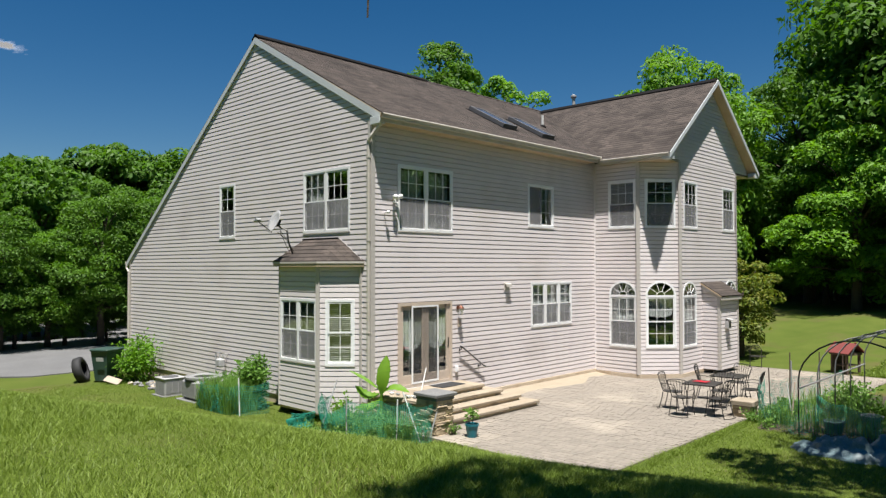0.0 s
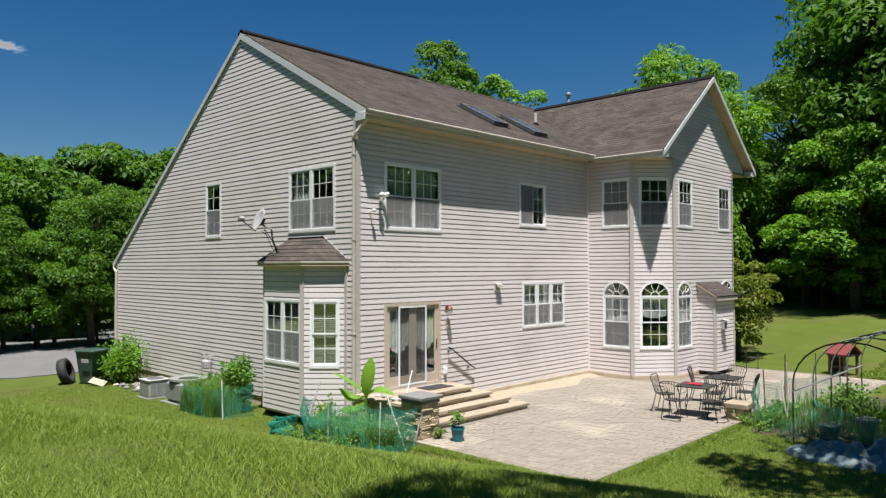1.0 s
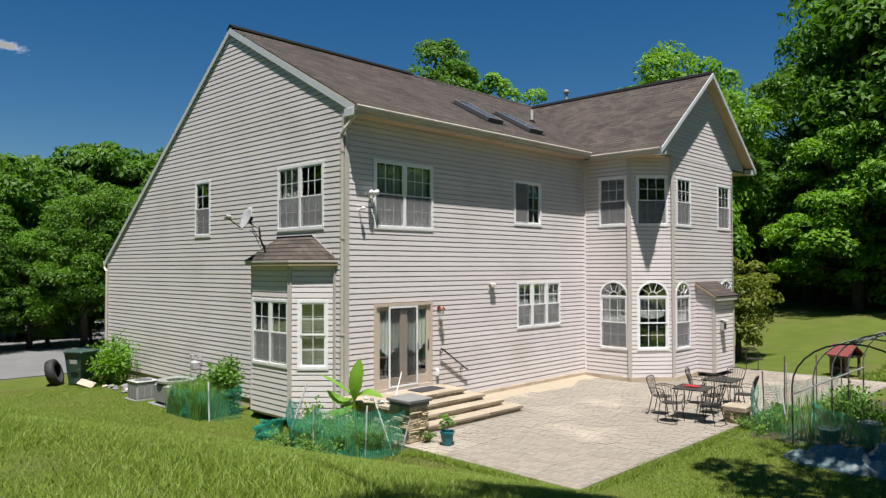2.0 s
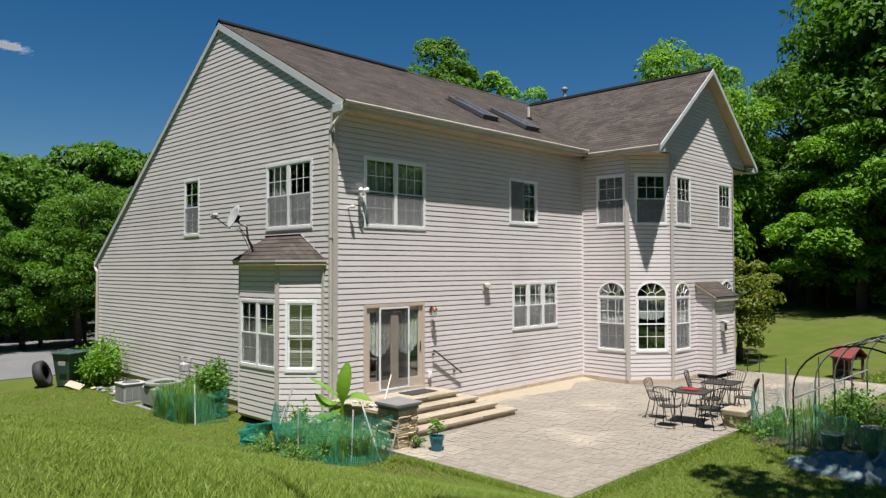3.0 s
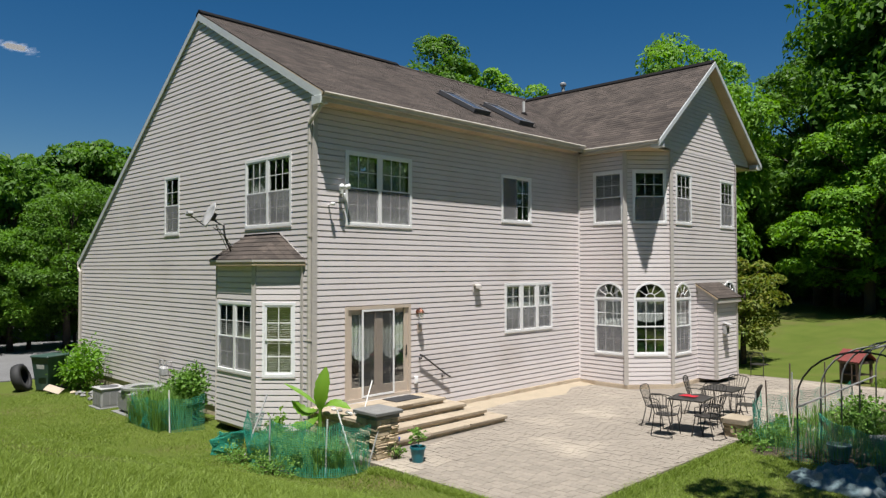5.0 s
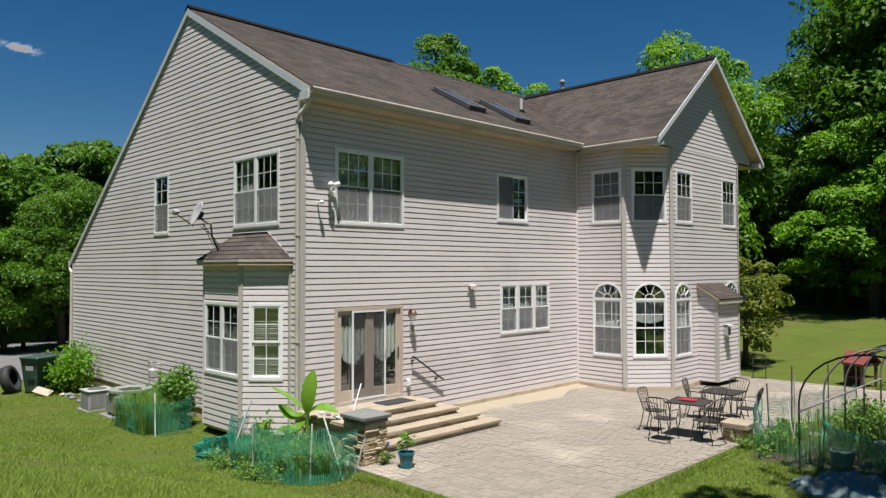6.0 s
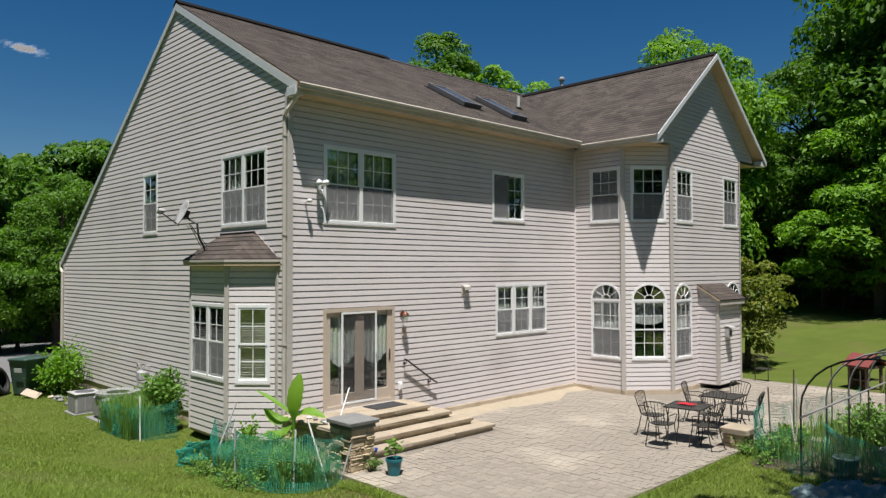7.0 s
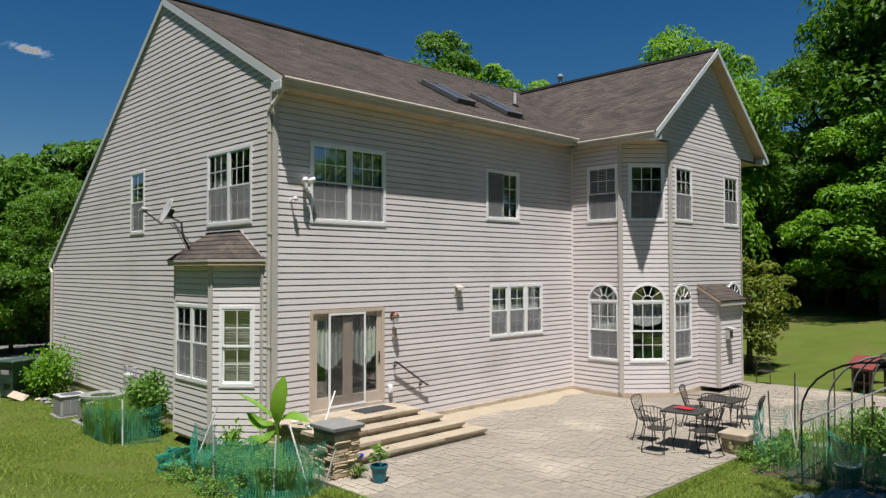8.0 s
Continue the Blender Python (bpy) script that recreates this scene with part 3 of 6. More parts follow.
part("bay_floor", Shape().prism([(-3.5, -0.001), (-2.82, BY + 0.01), (-1.15, BY + 0.01), (-0.44, -0.001)], "z", 0.0, 0.058), SOFFIT, house)
corner_post(b_pts[1][0], b_pts[1][1], 0.05, 3.62, -30, 0.07)
corner_post(b_pts[2][0], b_pts[2][1], 0.05, 3.62, 22, 0.08)
part("bay_trim", Shape().box(0, 0.07, -0.04, -0.001, 0.06, 3.62), TRIM, house, "", facing((-0.40, -0.002), (0, -0.002))[0])
eb = [(-3.72, -0.02), (-2.93, BY - 0.13), (-1.06, BY - 0.13), (-0.24, -0.02)]
part("bay_fascia", Shape().prism(eb, "z", 3.60, 3.72), SOFFIT, house)
part("bay_fascia", Shape().prism([(x - (0.012 if x < -2 else -0.012), y - 0.012) for x, y in eb], "z", 3.675, 3.722), TRIM, house)
tops = [(-2.70, -0.02), (-1.25, -0.02)]
BZ0, BZ1 = 3.725, 4.30
for tri in ([eb[0], eb[1], tops[0]], [eb[1], eb[2], tops[1], tops[0]], [eb[2], eb[3], tops[1]]):
    # courses of one hip face, laid from the eave up
    s = Shape()
    n = 6
    for i in range(n):
        f0, f1 = i / n, (i + 1) / n
        if len(tri) == 4:
            rows = [[Vector(tri[0]).lerp(Vector(tri[3]), f), Vector(tri[1]).lerp(Vector(tri[2]), f)] for f in (f0, f1)]
        else:
            rows = [[Vector(tri[0]).lerp(Vector(tri[2]), f), Vector(tri[1]).lerp(Vector(tri[2]), f)] for f in (f0, f1)]
        za, zb2 = BZ0 + (BZ1 - BZ0) * f0, BZ0 + (BZ1 - BZ0) * f1
        s.hexa([(*rows[0][0], za - 0.02), (*rows[0][1], za - 0.02), (*rows[1][1], zb2 - 0.02), (*rows[1][0], zb2 - 0.02), (*rows[0][0], za + 0.022), (*rows[0][1], za + 0.022), (*rows[1][1], zb2 + 0.006), (*rows[1][0], zb2 + 0.006)])
    tagged(part("bay_shingles", s, SHINGLE, house, "brown shingles of the small bay roof"), kind="stuff")
part("flashing", Shape().box(-2.74, -1.22, -0.05, -0.017, BZ1 - 0.02, BZ1 + 0.035), RIDGE, house)
fl = Shape().tube([(-0.27, -0.035, 3.74), (-1.23, -0.035, BZ1 + 0.03)], 0.008, 6)
part("flashing", fl, TRIM, house)

# ---- chimney box on the wing ----
BX, B0, B1 = 3.17, 12.50, 14.02
for p, q, single in (((2.56, B0), (BX, B0), 0), ((BX, B0), (BX, B1), 0), ((BX, B1), (2.56, B1), 0)):
    tops3 = [(0, 2.98), (0.61, 2.62)] if q[0] > p[0] else ([(0, 2.62), (0.61, 2.98)] if q[0] < p[0] else [(0, 2.6), (9, 2.6)])
    wall(p, q, 0.13, tops3, [], False, 0.08)
corner_post(BX, B0, 0.13, 2.6, 0, 0.07)
corner_post(BX, B1, 0.13, 2.6, 90, 0.07)
part("box_floor", Shape().box(2.6, BX - 0.01, B0 + 0.01, B1 - 0.01, 0.1, 0.128), BARK, house)
bt, br_ = slope("box_roof", (BX + 0.13, B0 - 0.1, 2.60), (BX + 0.13, B1 + 0.1), 0.74, 0.46, 0.06)
part("box_fascia", Shape().box(BX + 0.085, BX + 0.11, B0 - 0.08, B1 + 0.08, 2.45, 2.57), TRIM, house)
for y in (B0 - 0.06, B1 + 0.04):
    part("box_rake", Shape().prism([(BX + 0.11, 2.46), (2.57, 2.82), (2.57, 3.0), (BX + 0.11, 2.57)], "y", y, y + 0.02), TRIM, house)

# ---- ground ----
BANK_U = [-60, 1.7, 2.9, 4.2, 6.0, 7.9, 9.3, 10.3, 13, 25, 60]
BANK_Z = [-0.09, -0.09, 0.02, 0.50, 1.09, 1.64, 2.03, 2.28, 2.45, 2.6, 2.8]


def land(x, y):
    """Height of the ground: a grassy bank towards the camera, a flat yard, a slope rising past the wing."""
    u = -y + 0.28 * x
    z = float(np.interp(u, BANK_U, BANK_Z))
    z = 0.25 * float(np.interp(u - 0.5, BANK_U, BANK_Z)) + 0.5 * z + 0.25 * float(np.interp(u + 0.5, BANK_U, BANK_Z))
    z += 0.07 * min(1, max(0, x - 2.4)) * min(1, max(0, 2.6 - u))
    if x < 0.5 and u < 4:
        z -= (0.07 * min(1, (0.5 - x) / 2) + 0.08 * min(1, max(0, -4 - x) / 4)) * min(1, 4 - u)
    d = y - 17.0 - 0.12 * max(0, x - 4)
    if d > 0:
        z += 1.15 * min(1, d / 9) ** 1.3 + 0.045 * max(0, d - 9)
        z += min(1, d / 4) * (0.16 * noise.noise(Vector((x * 0.33, y * 0.33, 6))) + 0.07 * noise.noise(Vector((x * 1.1, y * 1.1, 2))))
    if -0.3 < x < 6.6 and -0.6 < y < 15.4:
        z = min(z, -0.04)
    return z


def ground_sheet():
    xs = sorted(set(list(np.arange(-30, 24, 0.45)) + [-900, -400, -200, -120, -80, -60, -45, -36, 28, 34, 42, 60, 90, 150, 300, 900]))
    ys = sorted(set(list(np.arange(-24, 42, 0.45)) + [-900, -300, -120, -70, -45, -32, 48, 60, 80, 120, 200, 400, 900]))
    s = Shape()
    s.v = [(float(x), float(y), land(x, y) + 0.03 * noise.noise(Vector((x * 0.5, y * 0.5, 0)))) for y in ys for x in xs]
    n = len(xs)
    s.f = [(j * n + i, j * n + i + 1, (j + 1) * n + i + 1, (j + 1) * n + i) for j in range(len(ys) - 1) for i in range(n - 1)]
    ob = part("ground", s, LAWN, None, "", None, True)
    return tagged(ob, "mown green lawn on a bank and yard", "lawn", kind="structure")


ground_sheet()


def blades(name, count, region, lo, hi, seed, width=0.006):
    """Grass blades, thinning with distance from the bank's crest."""
    rng = np.random.default_rng(seed)
    x0, x1, y0, y1 = region
    x, y = rng.uniform(x0, x1, count), rng.uniform(y0, y1, count)
    keep = ~((x > -0.3) & (x < 6.55) & (y > -0.45)) & ~((x < 0.1) & (y > -0.1))
    x, y = x[keep], y[keep]
    n = len(x)
    z = np.array([land(a, b) for a, b in zip(x, y)]) + 0.0
    patch = np.array([noise.noise(Vector((a * 0.7, b * 0.7, 3.0))) for a, b in zip(x, y)])
    h = rng.uniform(lo, hi, n) * (1 + 0.5 * patch)
    a = rng.uniform(0, math.tau, n)
    w = width * rng.uniform(0.7, 1.5, n)
    lean = rng.normal(0, 0.75, (n, 2)) * h[:, None]
    v = np.zeros((n, 3, 3))
    v[:, 0] = np.c_[x - w * np.cos(a), y - w * np.sin(a), z - 0.01]
    v[:, 1] = np.c_[x + w * np.cos(a), y + w * np.sin(a), z - 0.01]
    v[:, 2] = np.c_[x + lean[:, 0], y + lean[:, 1], z + h]
    me = bpy.data.meshes.new(name)
    me.vertices.add(3 * n)
    me.vertices.foreach_set("co", v.reshape(-1))
    me.loops.add(3 * n)
    me.loops.foreach_set("vertex_index", np.arange(3 * n, dtype=np.int32))
    me.polygons.add(n)
    me.polygons.foreach_set("loop_start", np.arange(0, 3 * n, 3, dtype=np.int32))
    me.update()
    return tagged(part(name, me, GRASS), "green grass blades of the lawn", "grass", kind="stuff")


blades("grass", 330000, (4.5, 12.3, -11, -3.0), 0.022, 0.06, 1, 0.0042)
blades("grass", 230000, (-12, 9, -9, -0.5), 0.015, 0.042, 2, 0.0065)
blades("grass", 50000, (6.4, 11, -3, 5.5), 0.025, 0.055, 3, 0.007)
blades("grass", 90000, (2.0, 12, 15.4, 32), 0.05, 0.13, 4, 0.018)

blades("grass", 5000, (6.555, 6.8, -0.7, 5.9), 0.05, 0.1, 5, 0.006)
blades("grass", 5000, (2.6, 6.8, -0.75, -0.452), 0.05, 0.1, 6, 0.006)

# driveway
drive = Shape().prism([(-40, -9.0), (-19, -8.0), (-14.6, -3.0), (-14.4, 14), (-40, 14)], "z", -0.6, -0.2)
tagged(part("driveway", drive, ASPHALT), "grey asphalt driveway beside the house", "driveway", kind="structure")

# patio
PX, PY0, PY1 = 6.5, -0.42, 6.6
bed = Shape().box(0.0, PX, PY0, PY1, -0.25, -0.008).box(0.0, 7.6, PY1, 15.2, -0.25, -0.008)
patio = tagged(part("patio", bed, JOINT), "paved patio of weathered tan concrete pavers", "patio", kind="structure")

# sand washed along the foot of the rear wall
SAND = shade("pale sand", (0.37, 0.31, 0.225), (0.29, 0.243, 0.178), rough=1.0, scale=2.2, fine=60, bump=0.5, dirt=(0.3, 0.25, 0.18), dirt_scale=1.3)


def sand_strip():
    """A thin drift, thickest at the wall, whose ragged rim dips under the pavers' tops."""
    s, nu, nv = Shape(), 14, 70
    for j in range(nv + 1):
        y = 3.2 + 6.66 * j / nv
        reach = 0.62 + 0.5 * noise.noise(Vector((y * 0.6, 0, 4))) + 0.15 * noise.noise(Vector((y * 2.5, 1, 4)))
        for i in range(nu + 1):
            f = i / nu
            s.v.append((0.032 + f * 1.45, y, 0.05 * (1 - f * 1.45 / reach) + 0.014 * noise.noise(Vector((f * 6, y * 3, 7)))))
    s.f = [(j * (nu + 1) + i, j * (nu + 1) + i + 1, (j + 1) * (nu + 1) + i + 1, (j + 1) * (nu + 1) + i) for j in range(nv) for i in range(nu)]
    return tagged(part("sand", s, SAND, smooth=True), "pale tan sand drifted along the wall foot", "sand", kind="structure")


sand_strip()

# ---- trees ----


def tree_parts(seed, height, radius, base, clusters, per, size, squash=0.75, leaf=None, low=0.3):
    """A tapered trunk with limbs, and a crown of leaf clumps at the limbs' ends. Returns the two meshes."""
    rnd = random.Random(seed)
    wood = Shape()
    bend = [(0, 0, -0.3)]
    for i in range(1, 8):
        f = i / 7
        bend.append((rnd.uniform(-0.03, 0.03) * height * f, rnd.uniform(-0.03, 0.03) * height * f, height * 0.8 * f))
    r0 = 0.022 * height + 0.04
    wood.tube(bend, r0, 8, r0 * 0.25)
    cz, hz = base + (height - base) * 0.5, (height - base) * 0.5
    centres = []
    while len(centres) < clusters:
        p = Vector((rnd.uniform(-1, 1), rnd.uniform(-1, 1), rnd.uniform(-1, 1)))
        if 0.30 < p.length < 1.0:
            k = rnd.uniform(0.78, 1.1)
            wide = 1.0 - low * max(0, p.z)
            centres.append(Vector((p.x * radius * k * wide, p.y * radius * k * wide, cz + p.z * hz * k)))
    for i, c in enumerate(centres):
        if i % 3 == 0:
            f = min(0.95, max(0.25, (c.z - 0.25 * (c.z - base)) / (height * 0.8)))
            k = f * 7
            a = Vector(bend[int(k)]).lerp(Vector(bend[min(7, int(k) + 1)]), k - int(k))
            mid = a.lerp(c, 0.5) + Vector((0, 0, 0.06 * height * rnd.random()))
            wood.tube([a, mid, c], r0 * 0.28, 5, 0.012)
    rng = np.random.default_rng(seed)
    n = clusters * per
    cc = np.repeat(np.array([c[:] for c in centres]), per, 0)
    cr = np.repeat(rng.uniform(0.17, 0.34, clusters) * radius, per)
    d = rng.normal(0, 1, (n, 3))
    d /= np.linalg.norm(d, axis=1)[:, None]
    d[:, 2] = np.where(d[:, 2] < -0.3, -d[:, 2], d[:, 2])
    rad = cr * rng.uniform(0.55, 1.08, n) ** 0.6
    pos = cc + d * rad[:, None] * np.array([1, 1, squash])
    nor = d + rng.normal(0, 0.55, (n, 3)) + np.array([0, 0, 0.35])
    nor /= np.linalg.norm(nor, axis=1)[:, None]
    t = np.cross(nor, rng.normal(0, 1, (n, 3)))
    t /= np.linalg.norm(t, axis=1)[:, None]
    b = np.cross(nor, t)
    s = size * rng.uniform(0.6, 1.3, n)[:, None]
    v = np.stack([pos - t * s, pos - b * s * 0.42 + nor * s * 0.12, pos + t * s * 1.05 - nor * s * 0.2, pos + b * s * 0.42 + nor * s * 0.12], 1)
    me = bpy.data.meshes.new("crown")
    me.vertices.add(4 * n)
    me.vertices.foreach_set("co", v.reshape(-1))
    me.loops.add(4 * n)
    me.loops.foreach_set("vertex_index", np.arange(4 * n, dtype=np.int32))
    me.polygons.add(n)
    me.polygons.foreach_set("loop_start", np.arange(0, 4 * n, 4, dtype=np.int32))
    me.update()
    me.materials.append(leaf or LEAF_A)
    return wood.mesh("trunk", True), me


def tree(meshes, label, m, group="", name="tree"):
    t = thing(name, label, "tree", group, m)
    part("trunk", meshes[0], BARK, t)
    part("crown", meshes[1], LEAF_A, t)
    return t


TALL = [tree_parts(11 + i, 15, 5.0, 0.3, 105, 260, 0.155) for i in range(3)]
BRIGHT = tree_parts(21, 14, 4.6, 0.3, 95, 250, 0.15, leaf=LEAF_B)
BRIGHT2 = tree_parts(23, 12, 4.2, 0.3, 85, 260, 0.15, leaf=LEAF_B)
SPIRE = tree_parts(27, 18, 4.0, 6, 95, 190, 0.16, low=0.6)
AIRY = tree_parts(29, 16.4, 3.0, 6, 34, 170, 0.17, low=0.3, leaf=LEAF_B)
FAR = tree_parts(57, 15, 4.6, 0.3, 120, 130, 0.27)
LOW = tree_parts(51, 15, 5.2, 0.3, 80, 120, 0.3)


def plant(meshes, x, y, scale, turn, z=None, label="tall green broadleaf tree in a wood", sz=None):
    m = pose(x, y, land(x, y) if z is None else z, 0, 0, turn) @ Matrix.Diagonal((scale, scale, sz or scale, 1))
    tree(meshes, label, m, "trees round the house")


# wood beyond the driveway
rnd = random.Random(5)
for i in range(15):
    plant(TALL[i % 3] if i % 4 != 1 else BRIGHT, -22.5 - rnd.uniform(0, 3), -10 + i * 2.1, rnd.uniform(0.42, 0.54), rnd.uniform(0, 360))
for i in range(11):
    plant(LOW, -30 - rnd.uniform(0, 4), -11 + i * 3.2, rnd.uniform(0.56, 0.64), rnd.uniform(0, 360))
for i in range(12):
    plant(FAR, -54 + i * 1.45 - rnd.uniform(0, 2), 2.0 + i * 1.4, rnd.uniform(0.84, 0.93), rnd.uniform(0, 360))
for i in range(9):
    plant(LOW, -27.2 - rnd.uniform(0, 1.5), -10 + i * 2.7, rnd.uniform(0.24, 0.34), rnd.uniform(0, 360), label="low leafy undergrowth in the wood")
for i in range(10):
    plant(TALL[i % 3], -24.0 - rnd.uniform(0, 1.2), -9.2 + i * 2.1, rnd.uniform(0.22, 0.30), rnd.uniform(0, 360), label="low leafy undergrowth in the wood")
# wood past the wing and the lawn
for x, y, s, k, turn in ((-0.6, 34.3, 0.97, 0, 10), (4.6, 43, 1.6, 1, 80), (5.0, 37, 1.6, 2, 200), (7, 36, 1.7, 0, 300), (11, 33, 1.6, 1, 30), (-8.1, 37.9, 0.95, 2, 190), (15, 31, 1.5, 2, 120), (0.5, 33.5, 0.5, 1, 60), (5.5, 33.0, 0.5, 0, 160), (9.5, 31.5, 0.45, 2, 260), (-10, 42, 0.9, 1, 10), (-4.2, 49, 1.15, 0, 110), (4, 47, 1.9, 1, 210)):
    plant(TALL[k], x, y, s, turn)
for i in range(9):
    plant(LOW, -10.5 + i * 2.1, 43.5 - i * 0.35 + (i % 2) * 3, rnd.uniform(0.5, 0.66), rnd.uniform(0, 360))
for i in range(7):
    plant(FAR, -3.5 + i * 2.0, 36.5 - i * 0.5, rnd.uniform(0.34, 0.46), rnd.uniform(0, 360), label="low leafy undergrowth in the wood")
plant(BRIGHT2, 2.9, 30.1, 0.92, 40, label="bright green rounded tree at the lawn's edge", sz=0.82)
plant(BRIGHT, 7.6, 29.6, 0.8, 140, label="bright green rounded tree at the lawn's edge")
# crowns that rise behind the roof
plant(SPIRE, -29.3, 33.3, 1.29, 70, 0)
plant(AIRY, -21.4, 27.6, 1.06, 170, 0)
plant(AIRY, -18.8, 29.7, 1.09, 40, 0)
plant(BRIGHT, -5.7, 28.9, 0.97, 20, 0, sz=1.24)
# trees beside and behind the camera, whose shade falls on the bank
THICK = tree_parts(39, 14.5, 3.6, 7.4, 50, 170, 0.145)
plant(THICK, 13.9, 2.4, 1.1, 20, label="tall broadleaf tree casting shade on the lawn")
OVER = tree_parts(37, 14.5, 3.7, 8.3, 46, 170, 0.14)
for x, y, k, turn in ((15.4, -10.2, 0.92, 50), (15.4, -4.6, 0.92, 150), (14.9, -7.3, 0.92, 250)):
    plant(OVER, x, y, k, turn, label="tall broadleaf tree casting shade on the lawn")
# woods to both sides and behind, which the panes mirror
for i in range(8):
    plant(LOW, 25 + (i % 2) * 4, 2 + i * 4.6, rnd.uniform(0.75, 1.0), rnd.uniform(0, 360))
for i in range(6):
    plant(LOW, -30 + i * 5.5, -24 - (i % 2) * 4, rnd.uniform(0.75, 1.0), rnd.uniform(0, 360))
for i in range(5):
    plant(LOW, 6 + i * 5.5, -27 + (i % 2) * 3, rnd.uniform(0.8, 1.0), rnd.uniform(0, 360))
for x, y, k in ((-23, -13.5, 1.0), (-29, -16, 1.1), (-35, -19, 1.1), (-18, -13, 0.8)):
    plant(LOW, x, y, k, x * 30)
# a wisp of cloud, far off
rc = random.Random(12)
wisp = Shape()
for i in range(260):
    a, b = rc.gauss(0, 1), rc.gauss(0, 1)
    k = rc.uniform(0.8, 2.4)
    c = Vector((-667 + 5.0 * a, 164 + 5.0 * a + rc.uniform(-4, 4), 190.5 - 1.9 * a + 1.5 * b))
    wisp.add([c + Vector((1.26 * k * math.cos(t) - 0.6 * k * math.sin(t), 1.26 * k * math.cos(t) + 0.6 * k * math.sin(t), 0.8 * k * math.sin(t))) for t in np.linspace(0, math.tau, 8)[:-1]], [tuple(range(7))])
tagged(part("cloud", wisp, sheer("thin cloud", (0.9, 0.9, 0.92), 0.02)), "small wisp of white cloud in the sky", "cloud", kind="structure").visible_shadow = False
bough = thing("overhanging_bough", "thin bare twig hanging from a bough over the bank", "bough")
part("bough", Shape().tube([(15.3, -10.1, 8.6), (12.0, -8.9, 7.6), (8.5, -7.3, 6.7)], 0.05, 6, 0.012), BARK, bough)
part("twig", Shape().tube([(8.5, -7.3, 6.7), (8.52, -7.29, 6.2), (8.5, -7.3, 5.69)], 0.012, 5, 0.009), BARK, bough)
MAPLE = tree_parts(41, 3.9, 1.65, 0.6, 45, 150, 0.085, leaf=LEAF_C)
tree(MAPLE, "small maple with green and reddish leaves", pose(1.75, 18.0, land(1.75, 18.0)), name="small_tree")

# ---- things on the house ----
BEIGE = shade("beige door paint", (0.58, 0.49, 0.40), (0.52, 0.43, 0.35), rough=0.5, scale=4, bump=0.05)
DOORSCREEN = sheer("dark door screen", (0.05, 0.05, 0.05), 0.3)
TAUPE = shade("taupe door paint", (0.40, 0.33, 0.29), rough=0.5, bump=0.05)
GREY = shade("light grey painted metal", (0.42, 0.42, 0.41), (0.36, 0.36, 0.36), rough=0.5, scale=6, bump=0.05, dirt=(0.3, 0.29, 0.27), dirt_scale=3)
MIDGREY = shade("grey louvred panel", (0.27, 0.27, 0.27), rough=0.6, scale=40, fine=90, bump=0.3)
DARKGREY = shade("dark grille", (0.1, 0.1, 0.105), rough=0.6, bump=0.1)
GREEN_PLASTIC = shade("dark green plastic", (0.035, 0.075, 0.06), rough=0.45, scale=3, bump=0.05, dirt=(0.09, 0.12, 0.11), dirt_scale=2)
NET = shade("green garden netting", (0.018, 0.22, 0.15), (0.03, 0.30, 0.21), rough=0.5, bump=0)
TARP = shade("blue green tarpaulin", (0.2, 0.275, 0.285), (0.11, 0.175, 0.185), rough=0.55, scale=2.5, fine=40, bump=0.3, dirt=(0.24, 0.28, 0.28), dirt_scale=2.0)
POT = shade("teal glazed plastic", (0.01, 0.17, 0.22), rough=0.3, bump=0.02)
PIPE = shade("white plastic pipe", (0.72, 0.71, 0.67), rough=0.4, bump=0.02)
COPPER = shade("weathered copper", (0.22, 0.09, 0.055), rough=0.4, metal=0.5, bump=0.1)
RED = shade("red cloth", (0.45, 0.012, 0.025), rough=0.7, bump=0.1)
BARN = shade("faded red roof paint", (0.21, 0.04, 0.032), (0.15, 0.03, 0.026), rough=0.7, scale=6, bump=0.2)
TIMBER = shade("dark weathered timber", (0.13, 0.085, 0.06), (0.08, 0.055, 0.04), rough=0.85, scale=5, bump=0.4)
PALE_WOOD = shade("pale board", (0.45, 0.37, 0.28), rough=0.7, bump=0.2)
BANANA = leafy("banana leaf", (0.11, 0.24, 0.025), (0.18, 0.33, 0.04), 0.4)
MAT = shade("dark door mat", (0.035, 0.035, 0.037), rough=1.0, bump=0.6)

door = tagged(new("door_1"), "beige glazed double door behind a sliding screen", "door", kind="structure")
door.matrix_basis = WR
D0, D1, DZ0, DZ1 = 0.86, 2.79, 0.57, 2.67
part("door_casing", ring(Shape(), D0 - 0.012, D1 + 0.012, DZ0 - 0.01, DZ1 + 0.012, 0.075, -0.03, 0.14), BEIGE, door)
mid = (D0 + D1) / 2
for a, b in ((D0 + 0.066, mid - 0.002), (mid + 0.002, D1 - 0.066)):
    s = Shape().box(a, a + 0.115, 0.004, 0.044, DZ0 + 0.07, DZ1 - 0.066).box(b - 0.115, b, 0.004, 0.044, DZ0 + 0.07, DZ1 - 0.066)
    s.box(a + 0.115, b - 0.115, 0.004, 0.044, DZ0 + 0.07, DZ0 + 0.30).box(a + 0.115, b - 0.115, 0.05, 0.09, DZ1 - 0.18, DZ1 - 0.066)
    leaf = part("door_leaf", s, BEIGE, door)
    part("pane", Shape().box(a + 0.11, b - 0.11, 0.02, 0.026, DZ0 + 0.295, DZ1 - 0.175), GLASS, leaf).visible_shadow = False
